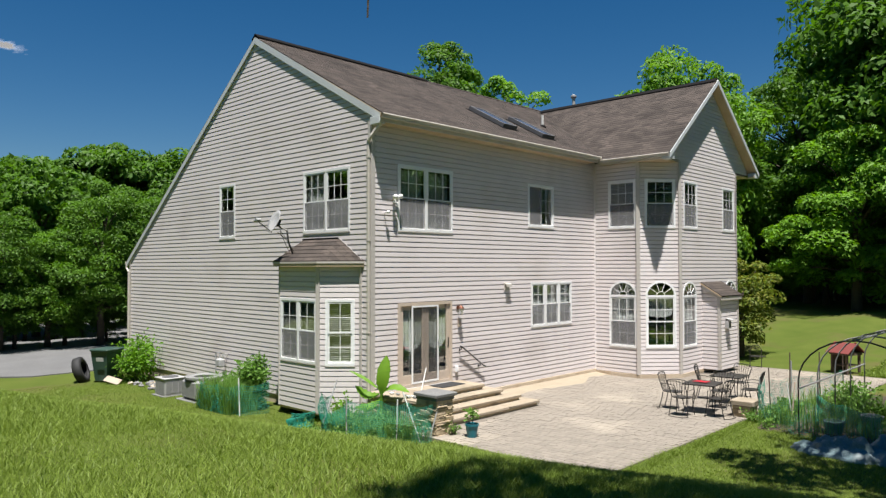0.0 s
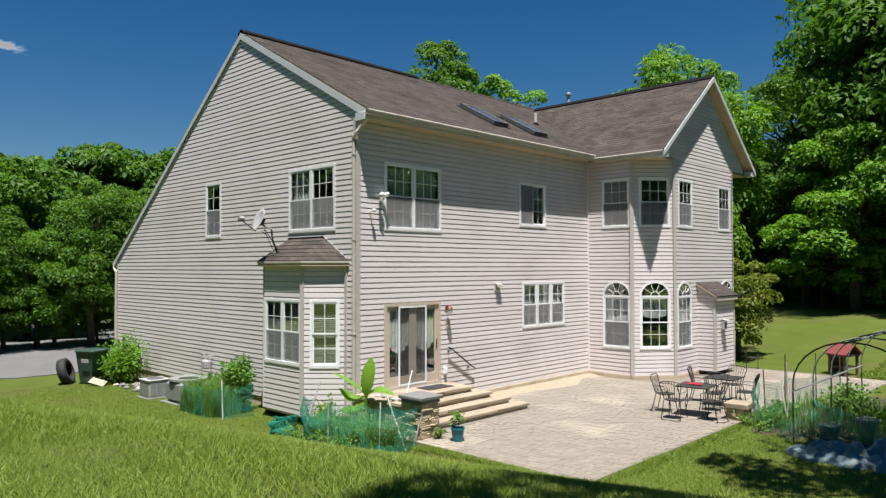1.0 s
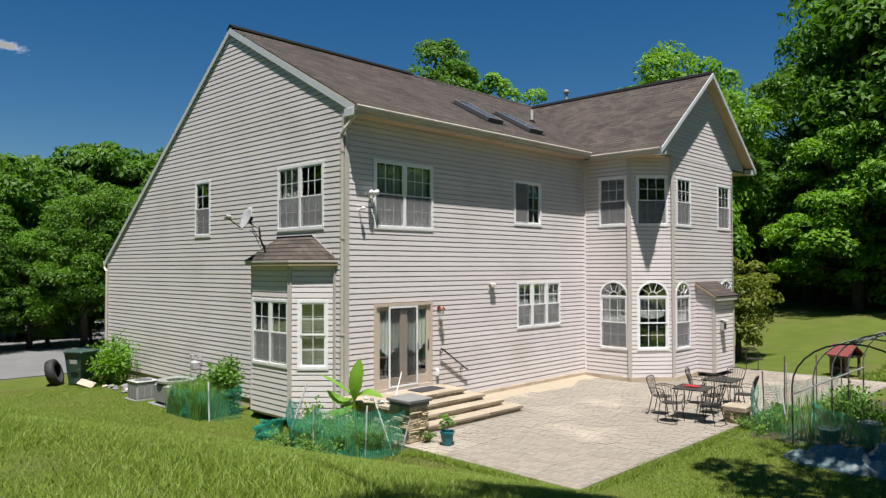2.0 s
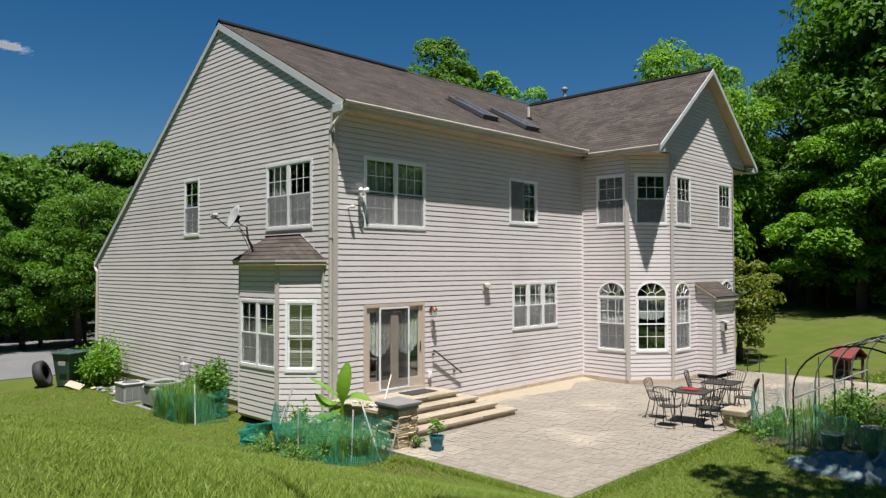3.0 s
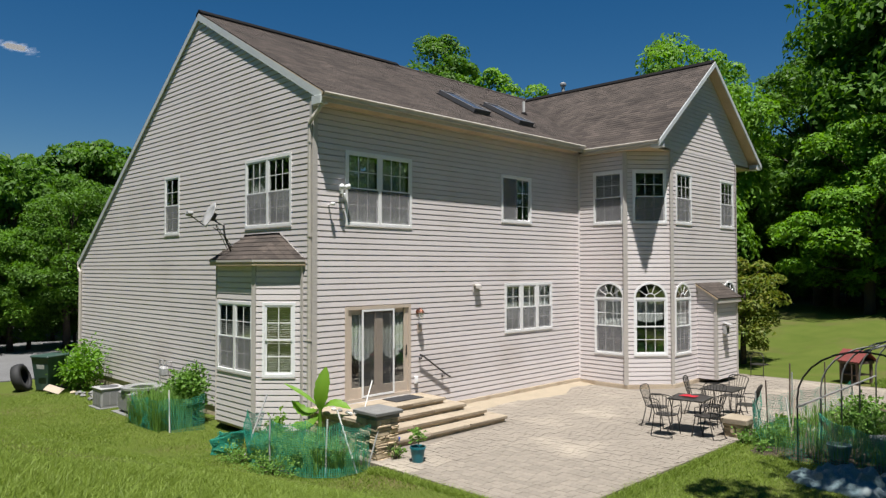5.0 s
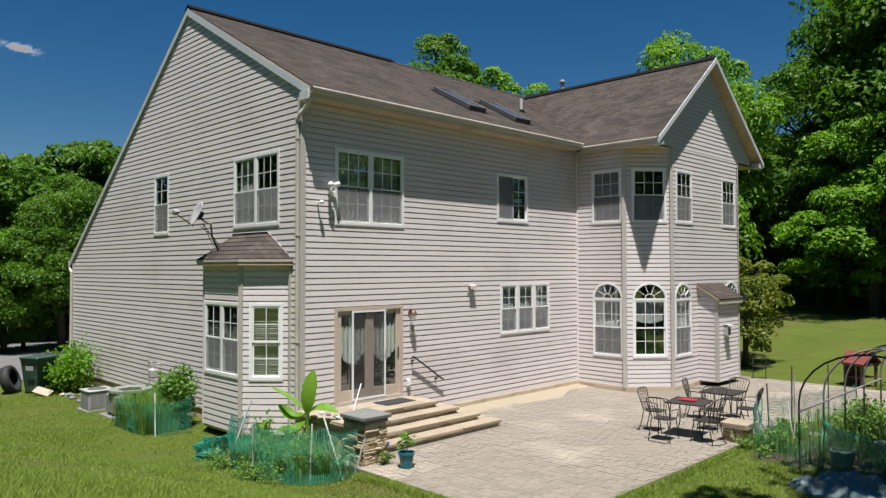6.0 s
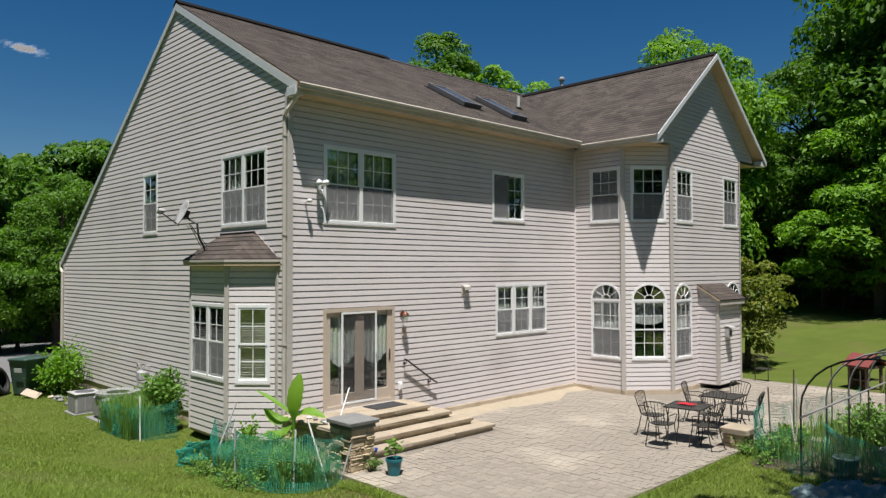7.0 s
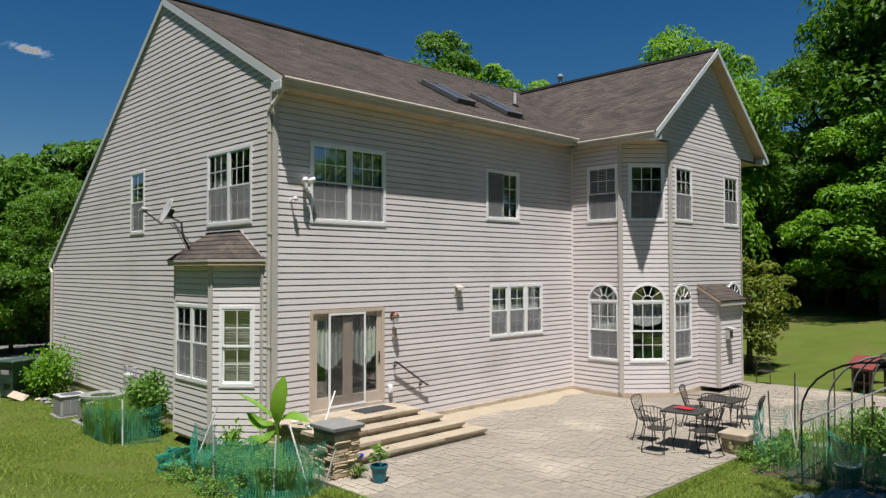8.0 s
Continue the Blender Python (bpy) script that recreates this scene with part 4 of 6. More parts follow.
scr = part("screen_door", ring(Shape(), 1.31, 2.27, DZ0 + 0.068, DZ1 - 0.07, 0.042, -0.036, -0.012), WHITE, door, "white-framed sliding insect screen")
part("screen_mesh", Shape().box(1.35, 2.23, -0.026, -0.0245, DZ0 + 0.1, DZ1 - 0.11), DOORSCREEN, scr).visible_shadow = False
part("latch", Shape().box(2.235, 2.262, -0.055, -0.035, 1.55, 1.68, 0.004), GREY, scr)
part("door_handle", Shape().box(2.655, 2.69, -0.012, 0.005, 1.48, 1.72, 0.004).tube([(2.672, -0.02, 1.60), (2.61, -0.03, 1.60)], 0.01, 6), IRON, door)
part("threshold", Shape().box(D0, D1, -0.09, 0.14, DZ0 - 0.045, DZ0 - 0.012, 0.006), GREY, door)
for a, b in ((D0 + 0.17, mid - 0.1), (mid + 0.1, D1 - 0.17)):
    drape(WR, a, b, 1.78, DZ1 - 0.17, 0.06, 0.34, label="white lace half-round curtain behind the door glass")
# curtains and blinds behind the windows
drape(WC, 0.28, 1.12, 2.05, 2.6, 0.1, 0.12, label="white net valance with rounded hem inside a window")
drape(WS1, 0.63, 1.48, 1.85, 2.6, 0.1, 0.1, label="white net valance with rounded hem inside a window")
drape(WF, 0.17, 1.03, 1.80, 2.6, 0.1, 0.05, label="white net valance with rounded hem inside a window")
for a in (6.38, 7.10, 7.82):
    drape(WR, a, a + 0.6, 2.1, 3.05, 0.1, 0.1, label="white net curtain with rounded hem inside a window")
blind(WC, 0.27, 1.13, 4.92, 6.35)
blind(WS1, 0.62, 1.47, 4.92, 6.35, cover=0.95)
blind(WB2, 0.22, 0.81, 1.27, 2.74)
blind(WB1, 0.13, 1.54, 1.29, 2.74, cover=0.98)
for a in (0.94, 1.9):
    drape(WR, a, a + 0.84, 4.57, 6.02, 0.1, label="thin pale curtain drawn inside a window")
drape(WG, GX - 2.68, GX - 1.84, 4.57, 6.01, 0.1, label="thin pale curtain drawn inside a window")
drape(WG, GX - 1.72, GX - 0.88, 4.56, 5.3, 0.12, material=BLIND, label="pale roller shade lowered inside a window")

blind(WR, 6.26, 7.42, 4.87, 6.02, y=0.11)
blind(WF, 0.29, 1.15, 4.92, 6.33, cover=0.6)
blind(WF, 3.37, 4.23, 4.92, 6.33, cover=0.6)

# skylights and pipes on the rear slope
TILT = math.degrees(math.atan(FS))


def skylight(y, x):
    k = thing("skylight", "dark framed skylight with a closed glass pane on the shingle roof", "skylight", "skylights", pose(x, y, main_top(x) + 0.01, 0, TILT, 0))
    part("frame", Shape().box(-0.8, 0.8, -0.33, -0.27, 0, 0.13, 0.006).box(-0.8, 0.8, 0.27, 0.33, 0, 0.13, 0.006).box(-0.8, -0.74, -0.27, 0.27, 0, 0.13, 0.006).box(0.74, 0.8, -0.27, 0.27, 0, 0.13, 0.006), DARKGREY, k)
    part("pane", Shape().box(-0.742, 0.742, -0.272, 0.272, 0.095, 0.11), SKYGLASS, k)
    part("flashing", Shape().box(-0.86, 0.88, -0.4, 0.4, 0.002, 0.014), RIDGE, k)


SKYGLASS = shade("smoky skylight glass", (0.09, 0.10, 0.115), rough=0.12, bump=0.0, spec=0.8)
skylight(6.1, -1.33)
skylight(7.84, -1.14)
vent_pipe = thing("vent_pipe", "white plastic vent pipe on the shingle roof", "vent pipe", m=pose(-2.1, 9.85, main_top(-2.1)))
part("pipe", Shape().tube([(0, 0, -0.1), (0, 0, 0.42)], 0.045, 12), PIPE, vent_pipe)
part("collar", Shape().lathe([(0.13, -0.03), (0.1, 0.03), (0.05, 0.07)], 12), RIDGE, vent_pipe)
flue = thing("flue_pipe", "small grey metal flue with a cap above the ridge", "flue", m=pose(-4.5, 15.5, 10.05))
part("pipe", Shape().tube([(0, 0, 0), (0, 0, 1.0)], 0.07, 12), GREY, flue)
part("cap", Shape().lathe([(0.11, 0.95), (0.13, 1.0), (0.13, 1.06), (0.02, 1.12)], 12), GREY, flue)

# downspouts
dn = thing("downspout", "beige metal downspout with elbows at the house corner", "downspout")
part("outlet", Shape().tube([(EAVE - 0.12, 0.05, ge - 0.1), (EAVE - 0.12, 0.02, ge - 0.22), (0.14, -0.03, ge - 0.42), (0.09, -0.07, ge - 0.5), (-0.02, -0.085, ge - 0.62)], 0.042, 8), GUTTER, dn)
part("pipe", Shape().box(-0.075, 0.0, -0.10, -0.035, 0.05, ge - 0.58, 0.012), GUTTER, dn)
for z in (2.0, 4.2, 6.2):
    part("strap", Shape().box(-0.085, 0.01, -0.105, -0.03, z, z + 0.03), GUTTER, dn)
dn2 = thing("downspout", "beige metal downspout at the far house corner", "downspout")
part("outlet", Shape().tube([(-GX - 0.26, -0.02, 3.72), (-GX - 0.24, -0.03, 3.55), (-GX + 0.0, -0.06, 3.42)], 0.042, 8), GUTTER, dn2)
part("pipe", Shape().box(-GX - 0.01, -GX + 0.07, -0.1, -0.03, -0.1, 3.45, 0.012), GUTTER, dn2)
part("gutter", Shape().box(-GX - 0.36, -GX - 0.25, -0.05, 16.9, 3.66, 3.79, 0.02), GUTTER, dn2)

# satellite dish on the bay roof
dish = thing("satellite_dish", "grey satellite dish on a bent dark mast beside the bay roof", "satellite dish")
DC = Vector((-2.62, -0.95, 4.73))
aim = Vector((-0.1, -0.9, 0.4)).normalized()
side = aim.cross(Vector((0, 0, 1))).normalized()
upv = side.cross(aim)
R = Matrix((side, upv, aim)).transposed().to_4x4()
bowl = Shape().lathe([(0.001, 0.0), (0.1, 0.006), (0.2, 0.026), (0.29, 0.055), (0.3, 0.062), (0.295, 0.07), (0.2, 0.038), (0.1, 0.018), (0.001, 0.012)], 32)
part("reflector", bowl, GREY, dish, "", Matrix.Translation(DC) @ R @ Matrix.Diagonal((0.9, 1.05, 1, 1)), True)
foot = Vector((-2.49, -0.5, 3.88))
part("mast", Shape().tube([foot, (-2.40, -0.68, 4.14), (-2.38, -0.74, 4.26), (-2.40, -0.76, 4.52), DC - aim * 0.1 + Vector((0.04, 0.0, -0.08)), DC - aim * 0.03], 0.024, 8), IRON, dish)
part("bracket", Shape().box(-0.09, 0.09, -0.09, 0.09, -0.09, -0.005, 0.01), IRON, dish, "", Matrix.Translation(DC) @ R)
feed = DC + aim * 0.52 - upv * 0.18
part("feed_arm", Shape().tube([DC - upv * 0.28, feed], 0.014, 6), IRON, dish)
part("feed_head", Shape().tube([feed, feed - aim * 0.11 + upv * 0.05], 0.05, 8).tube([feed + side * 0.09, feed - aim * 0.1 + side * 0.09], 0.045, 8), GREY, dish)
part("brace", Shape().tube([foot + Vector((0.12, 0, 0.02)), DC + Vector((0.05, 0.1, -0.2))], 0.008, 5).tube([foot + Vector((-0.2, 0.08, -0.05)), DC + Vector((0.03, 0.1, -0.22))], 0.008, 5), IRON, dish)
part("cable", Shape().tube([DC + Vector((0, 0.05, -0.25)), DC + Vector((-0.03, 0.35, -0.45)), (-2.7, -0.35, 4.0), (-2.75, -0.1, 3.8)], 0.008, 5), BLACK, dish)

# flood lights, wall lamp, boxes, vent, rail on the rear wall
fl = thing("flood_light", "white twin floodlight with a sensor on the siding", "wall lamp", m=WR @ Matrix.Translation((0.72, 0, 5.22)))
part("base", Shape().box(-0.06, 0.06, -0.06, -0.02, -0.06, 0.06, 0.015), WHITE, fl)
for dx, dz, dy in ((-0.12, 0.10, -0.22), (0.10, 0.12, -0.20)):
    part("lamp_head", Shape().tube([(dx * 0.4, -0.06, dz * 0.4), (dx * 0.7, dy * 0.6, dz * 0.8), (dx, dy, dz - 0.02)], 0.03, 10, 0.062), WHITE, fl, smooth=True)
part("sensor", Shape().box(-0.035, 0.035, -0.16, -0.09, -0.14, -0.05, 0.015), WHITE, fl)
cam_ = thing("wall_sensor", "small white round sensor on a bracket on the siding", "sensor", m=WR @ Matrix.Translation((0.40, 0, 4.90)))
part("bracket", Shape().tube([(0, -0.02, 0.0), (0, -0.12, 0.02)], 0.018, 8), WHITE, cam_)
part("head", Shape().lathe([(0.001, -0.04), (0.04, -0.035), (0.05, 0.0), (0.04, 0.035), (0.001, 0.04)], 12, (0.02, -0.14, 0.02)), WHITE, cam_, smooth=True)

lamp = thing("wall_lantern", "copper wall lantern with a glass shade beside the door", "wall lamp", m=WR @ Matrix.Translation((3.02, 0, 2.47)))
part("plate", Shape().lathe([(0.001, -0.01), (0.055, -0.008), (0.06, 0.0), (0.001, 0.012)], 14), COPPER, lamp, "", pose(0, -0.028, 0.02, 90, 0, 0))
part("arm", Shape().tube([(0, -0.03, 0.02), (0, -0.1, 0.1), (0.0, -0.15, 0.09)], 0.011, 6), COPPER, lamp)
part("cap", Shape().lathe([(0.085, 0.0), (0.07, 0.035), (0.02, 0.08), (0.001, 0.1)], 12, (0, -0.15, 0.0)), COPPER, lamp)
part("shade", Shape().lathe([(0.035, -0.17), (0.06, -0.1), (0.075, -0.002)], 12, (0, -0.15, 0)), GLASS, lamp)
for name, label, u, z, hw, hh, dp, mt in (("junction_box", "small beige junction box on the siding", 3.07, 2.10, 0.05, 0.105, 0.06, BEIGE), ("power_outlet", "white covered power outlet on the siding", 2.96, 0.86, 0.05, 0.085, 0.05, WHITE)):
    bx = thing(name, label, name.replace("_", " "), m=WR @ Matrix.Translation((u, 0, z)))
    part("body", Shape().box(-hw, hw, -dp - 0.015, -0.006, -hh, hh, 0.008), mt, bx)
    part("cover", Shape().box(-hw * 0.7, hw * 0.7, -dp - 0.028, -dp - 0.014, -hh * 0.7, hh * 0.6, 0.005), mt, bx)
vt = thing("dryer_vent", "beige hooded wall vent with a dark opening", "wall vent", m=WR @ Matrix.Translation((5.13, 0, 3.02)))
part("hood", Shape().prism([(-0.02, 0.1), (-0.12, 0.06), (-0.13, -0.02), (-0.115, -0.02), (-0.1, 0.04), (-0.02, 0.07)], "x", -0.11, 0.11), TRIM, vt)
part("plate", Shape().box(-0.12, 0.12, -0.03, -0.006, -0.12, 0.11, 0.005), TRIM, vt)
part("louvre", Shape().box(-0.08, 0.08, -0.034, -0.031, -0.09, 0.05), TRIM, vt)
rail = thing("handrail", "dark metal handrail fixed to the siding beside the steps", "handrail", m=WR)
part("bar", Shape().tube([(3.03, -0.1, 1.46), (3.10, -0.1, 1.44), (3.98, -0.1, 0.86), (4.06, -0.1, 0.83)], 0.02, 8), IRON, rail)
for u, z in ((3.09, 1.43), (3.86, 0.93)):
    part("bracket", Shape().tube([(u, -0.018, z - 0.07), (u, -0.09, z - 0.07), (u, -0.1, z)], 0.012, 6), IRON, rail)
    part("rosette", Shape().box(u - 0.03, u + 0.03, -0.028, -0.016, z - 0.1, z - 0.04, 0.004), IRON, rail)
gb = thing("gas_vent", "grey metal fireplace vent box on the siding", "wall vent", m=facing((BX, B0), (BX, B1))[0] @ Matrix.Translation((0.52, 0, 1.62)))
part("box", Shape().box(-0.12, 0.12, -0.13, -0.01, -0.13, 0.13, 0.01), GREY, gb)
part("grille", Shape().box(-0.06, 0.06, -0.134, -0.13, -0.08, 0.07), DARKGREY, gb)
part("lid", Shape().hexa([(-0.13, -0.26, 0.15), (0.16, -0.26, 0.15), (0.16, -0.02, 0.2), (-0.13, -0.02, 0.2), (-0.13, -0.26, 0.165), (0.16, -0.26, 0.165), (0.16, -0.02, 0.215), (-0.13, -0.02, 0.215)]), GREY, gb)

# ---- steps, landing and pier of stone ----
steps = thing("stone_steps", "sandstone steps and landing below the glazed door", "steps")
rnd = random.Random(3)
N, LX, LY, LZ, GO, RISE = 4, 0.98, 3.02, 0.565, 0.335, 0.141


def slab(x0, x1, y0, y1, z1, t=0.075, parent=steps, name="tread", mt=TREAD):
    """A split stone slab with a slightly uneven rim."""
    bm = bmesh.new()
    bmesh.ops.create_cube(bm, size=1, matrix=Matrix.Translation(((x0 + x1) / 2, (y0 + y1) / 2, z1 - t / 2)) @ Matrix.Diagonal((x1 - x0, y1 - y0, t, 1)))
    bmesh.ops.bevel(bm, geom=bm.edges[:], offset=0.012, segments=1, affect="EDGES")
    for v in bm.verts:
        v.co += Vector((rnd.uniform(-1, 1), rnd.uniform(-1, 1), rnd.uniform(-0.6, 0.6))) * 0.007
    return part(name, Shape().take(bm), mt, parent)


for k in range(N):
    x1, y1, z1 = LX + GO * k, LY + GO * k, LZ - RISE * k
    part("riser", Shape().box(0.035, x1 - 0.05, 0.28, y1 - 0.05, -0.1, z1 - 0.07), STONE, steps)
    cuts = [0.24] + [0.24 + (y1 - 0.24) * f + rnd.uniform(-0.1, 0.1) for f in ((0.33, 0.68) if k else (0.3, 0.62, 0.85))] + [y1]
    for a, b in zip(cuts, cuts[1:]):
        if k == 0:
            slab(0.1, x1 * 0.52, a + 0.003, b - 0.003, z1)
            slab(x1 * 0.52 + 0.006, x1, a + 0.003, b - 0.003, z1)
        else:
            slab(x1 - GO - 0.04, x1, a + 0.003, b - 0.003, z1)
    if k:
        slab(0.1, x1 - GO - 0.05, y1 - GO - 0.03, y1, z1)


def masonry(name, label, x0, x1, y0, y1, z0, z1, seed, hi=(0.035, 0.115), wi=(0.08, 0.36), faces="-y+x"):
    """Rough coursed stones round a core; each stone is a piece of its own."""
    r = random.Random(seed)
    t = thing(name, label, "stone pier" if "pier" in name else "stone wall")
    part("core", Shape().box(x0 + 0.05, x1 - 0.05, y0 + 0.05, y1 - 0.05, z0, z1 - 0.01), JOINT, t)
    z = z0
    while z < z1 - 0.02:
        h = min(r.uniform(*hi), z1 - z)
        for f in ("-y", "+x", "+y", "-x"):
            if f not in faces:
                continue
            a, b = (x0, x1) if f in "-y+y" else (y0, y1)
            u = a
            while u < b - 0.02:
                w = min(r.uniform(*wi), b - u)
                if b - u - w < 0.07:
                    w = b - u
                d = r.uniform(-0.022, 0.022)
                q = (u + 0.004, u + w - 0.004)
                bx = {"-y": (*q, y0 - d, y0 + 0.1), "+y": (*q, y1 - 0.1, y1 + d), "+x": (x1 - 0.1, x1 + d, *q), "-x": (x0 - d, x0 + 0.1, *q)}[f]
                c = min(0.012, h * 0.2)
                s = Shape().box(*bx, z + 0.003, z + h - 0.003, c)
                s.v = [(p[0] + r.uniform(-0.009, 0.009), p[1] + r.uniform(-0.009, 0.009), p[2] + r.uniform(-0.004, 0.004)) for p in s.v]
                part("stone", s, STONE, t)
                u += w
        z += h
    return t


pier = masonry("stone_pier", "tan stacked-stone pier with a grey slab cap", 1.84, 2.44, -0.28, 0.26, -0.25, 0.735, 4)
slab(1.83, 2.45, -0.29, 0.27, 0.80, 0.07, pier, "cap", SLATE)
slab(1.79, 2.50, -0.34, 0.32, 0.875, 0.072, pier, "cap", SLATE)
cheek = masonry("stone_wall", "low tan stone wall beside the landing with flat coping", 0.05, 1.86, -0.12, 0.22, -0.2, 0.56, 9)
for a, b in ((0.03, 0.62), (0.63, 1.2), (1.21, 1.79)):
    slab(a, b, -0.16, 0.26, 0.63, 0.07, cheek, "coping", TREAD)
pier2 = masonry("stone_pier", "low tan stone pier with a thick capstone at the patio edge", 6.10, 6.55, 6.14, 6.64, -0.15, 0.26, 14, (0.08, 0.16))
slab(6.05, 6.61, 6.09, 6.69, 0.375, 0.11, pier2, "cap", TREAD)
mat_ = tagged(part("door_mat", Shape().box(0.2, 0.68, 1.75, 2.6, LZ + 0.004, LZ + 0.018, 0.005), MAT), "dark woven door mat on the landing", "door mat")
rb = random.Random(8)
for i in range(9):
    x, y = rb.uniform(0.5, 1.65), rb.uniform(-0.05, 0.15)
    r_ = rb.uniform(0.03, 0.06)
    s = Shape().lathe([(0.001, 0), (r_, r_ * 0.2), (r_ * 1.1, r_ * 0.6), (r_ * 0.6, r_), (0.001, r_ * 1.05)], 7)
    s.v = [(p[0] * rb.uniform(0.8, 1.3), p[1] * rb.uniform(0.8, 1.3), p[2]) for p in s.v]
    tagged(part("pebble", s, PIPE if i % 2 else SLATE, None, "", pose(x, y, 0.632, 0, 0, rb.uniform(0, 360))), "small pale stone lying on the wall coping", "stone", "stones on the coping")
tool = thing("hand_tool", "pale long-handled tool leaning on the low wall", "tool")
part("handle", Shape().tube([(1.55, 0.1, 0.65), (1.30, 0.55, 1.25)], 0.011, 6), PIPE, tool)
part("head", Shape().box(1.49, 1.63, 0.04, 0.14, 0.632, 0.66, 0.005), GREY, tool)
tagged(part("blue_scoop", Shape().lathe([(0.001, 0.0), (0.06, 0.01), (0.075, 0.07), (0.07, 0.07), (0.05, 0.02), (0.001, 0.015)], 12), shade("blue plastic", (0.02, 0.09, 0.6), rough=0.4, bump=0), None, "", pose(2.05, 0.55, LZ - 2 * RISE - 0.141 + 0.01)), "small blue plastic scoop on a step", "scoop")


# ---- plants ----
def leaves(n, spot, size, seed, long=1.0):
    """Many leaf blades; spot(rng) gives each one's place and direction."""
    rng = random.Random(seed)
    s = Shape()
    for i in range(n):
        p, d = spot(rng)
        d = Vector(d).normalized()
        t = d.cross(Vector((rng.uniform(-1, 1), rng.uniform(-1, 1), rng.uniform(0.2, 1)))).normalized()
        nn = t.cross(d)
        k = size * rng.uniform(0.6, 1.4)
        p = Vector(p)
        s.add([p, p + d * k * 0.5 * long + t * k * 0.28, p + d * k * long - nn * k * 0.15, p + d * k * 0.5 * long - t * k * 0.28], [(0, 1, 2, 3)])
    return s


def bush(name, label, x, y, rx, ry, h, n, size, seed, mt=WEED, stems=14):
    """A shrub: stems from the ground and leaves round their upper parts."""
    rng = random.Random(seed)
    z0 = land(x, y)
    b = thing(name, label, "shrub", m=pose(x, y, z0))
    st, tips = Shape(), []
    for i in range(stems):
        a, q = rng.uniform(0, math.tau), rng.random() ** 0.5
        e = Vector((rx * q * math.cos(a), ry * q * math.sin(a), h * rng.uniform(0.55, 1.0) * (1 - 0.35 * q * q)))
        m_ = e * 0.5 + Vector((0, 0, 0.1 * h))
        f = Vector((e.x * 0.3, e.y * 0.3, -0.05))
        st.tube([f, m_, e], 0.012, 5, 0.004)
        tips.append((f, m_, e))

    def spot(r):
        f, m_, e = r.choice(tips)
        k = r.random() ** 0.6
        p = f.lerp(m_, k * 2) if k < 0.5 else m_.lerp(e, k * 2 - 1)
        o = Vector((r.gauss(0, 1), r.gauss(0, 1), r.gauss(0, 0.8))) * 0.16 * max(rx, 0.35 * h)
        p = p + o
        p.z = max(p.z, 0.02)
        return p, o + Vector((r.uniform(-0.1, 0.1), r.uniform(-0.1, 0.1), r.uniform(-0.06, 0.12)))
    part("stems", st, BARK, b)
    part("foliage", leaves(n, spot, size, seed + 1), mt, b)
    return b


def tall_weeds(name, label, x0, x1, y0, y1, n, h, seed):
    """A stand of grassy weeds, past counting."""
    rng = random.Random(seed)
    s = Shape()
    for i in range(n):
        x, y = rng.uniform(x0, x1), rng.uniform(y0, y1)
        z, k, a = land(x, y), h * rng.uniform(0.35, 1.0), rng.uniform(0, math.tau)
        dx, dy, w = math.cos(a), math.sin(a), 0.0055
        b = k * rng.uniform(0.1, 0.5)
        p = [(x, y, z), (x + dx * b * 0.3, y + dy * b * 0.3, z + k * 0.6), (x + dx * b, y + dy * b, z + k)]
        s.add([(p[0][0] - dy * w, p[0][1] + dx * w, p[0][2]), (p[0][0] + dy * w, p[0][1] - dx * w, p[0][2]), (p[1][0] + dy * w, p[1][1] - dx * w, p[1][2]), p[2], (p[1][0] - dy * w, p[1][1] + dx * w, p[1][2])], [(0, 1, 2, 4), (4, 2, 3)])
    return tagged(part(name, s, WEED), label, "weeds", kind="stuff")


bush("bush", "bright green leafy shrub against the siding", -11.3, -0.75, 1.1, 0.6, 1.55, 2600, 0.12, 31, LEAF_B)
bush("bush", "dense dark green shrub beside the bay", -3.7, -0.85, 0.55, 0.4, 1.45, 2300, 0.10, 33)
bush("bush", "dense green shrub behind the netting", -4.6, -0.6, 0.6, 0.4, 1.05, 1300, 0.09, 35)
bush("bush", "leggy green weeds beside the cooling units", -6.3, -0.35, 0.45, 0.25, 0.8, 420, 0.08, 37)
tall_weeds("weeds", "tall green weeds inside the netting", -5.1, -3.3, -1.85, -1.0, 1700, 1.05, 41)
tall_weeds("weeds", "tall green weeds inside the netting", 0.5, 2.5, -1.75, -0.5, 1500, 0.7, 42)
bush("bush", "low leafy weeds inside the netting", 1.0, -1.45, 0.7, 0.45, 0.6, 1900, 0.055, 43)
bush("bush", "low leafy weeds inside the netting", 1.95, -1.3, 0.6, 0.5, 0.6, 1900, 0.055, 44)
bush("bush", "small leafy weed at the foot of the pier", 2.55, 0.1, 0.14, 0.16, 0.42, 200, 0.05, 45)
bush("bush", "dark leafy weeds under the bay", -1.6, -0.25, 0.7, 0.2, 0.35, 420, 0.06, 46)

bush("bush", "low weeds along the foot of the netting", 0.5, -2.05, 0.6, 0.2, 0.24, 800, 0.05, 48)
bush("bush", "low weeds along the foot of the netting", 1.75, -2.1, 0.75, 0.2, 0.26, 1000, 0.05, 49)
banana = thing("banana_plant", "young banana plant with broad upright leaves", "banana plant", m=pose(0.74, -0.34, land(0.74, -0.34)))
part("stem", Shape().tube([(0, 0, -0.05), (0.0, 0.01, 0.5), (0.02, 0.0, 0.95)], 0.05, 10, 0.03), BANANA, banana)


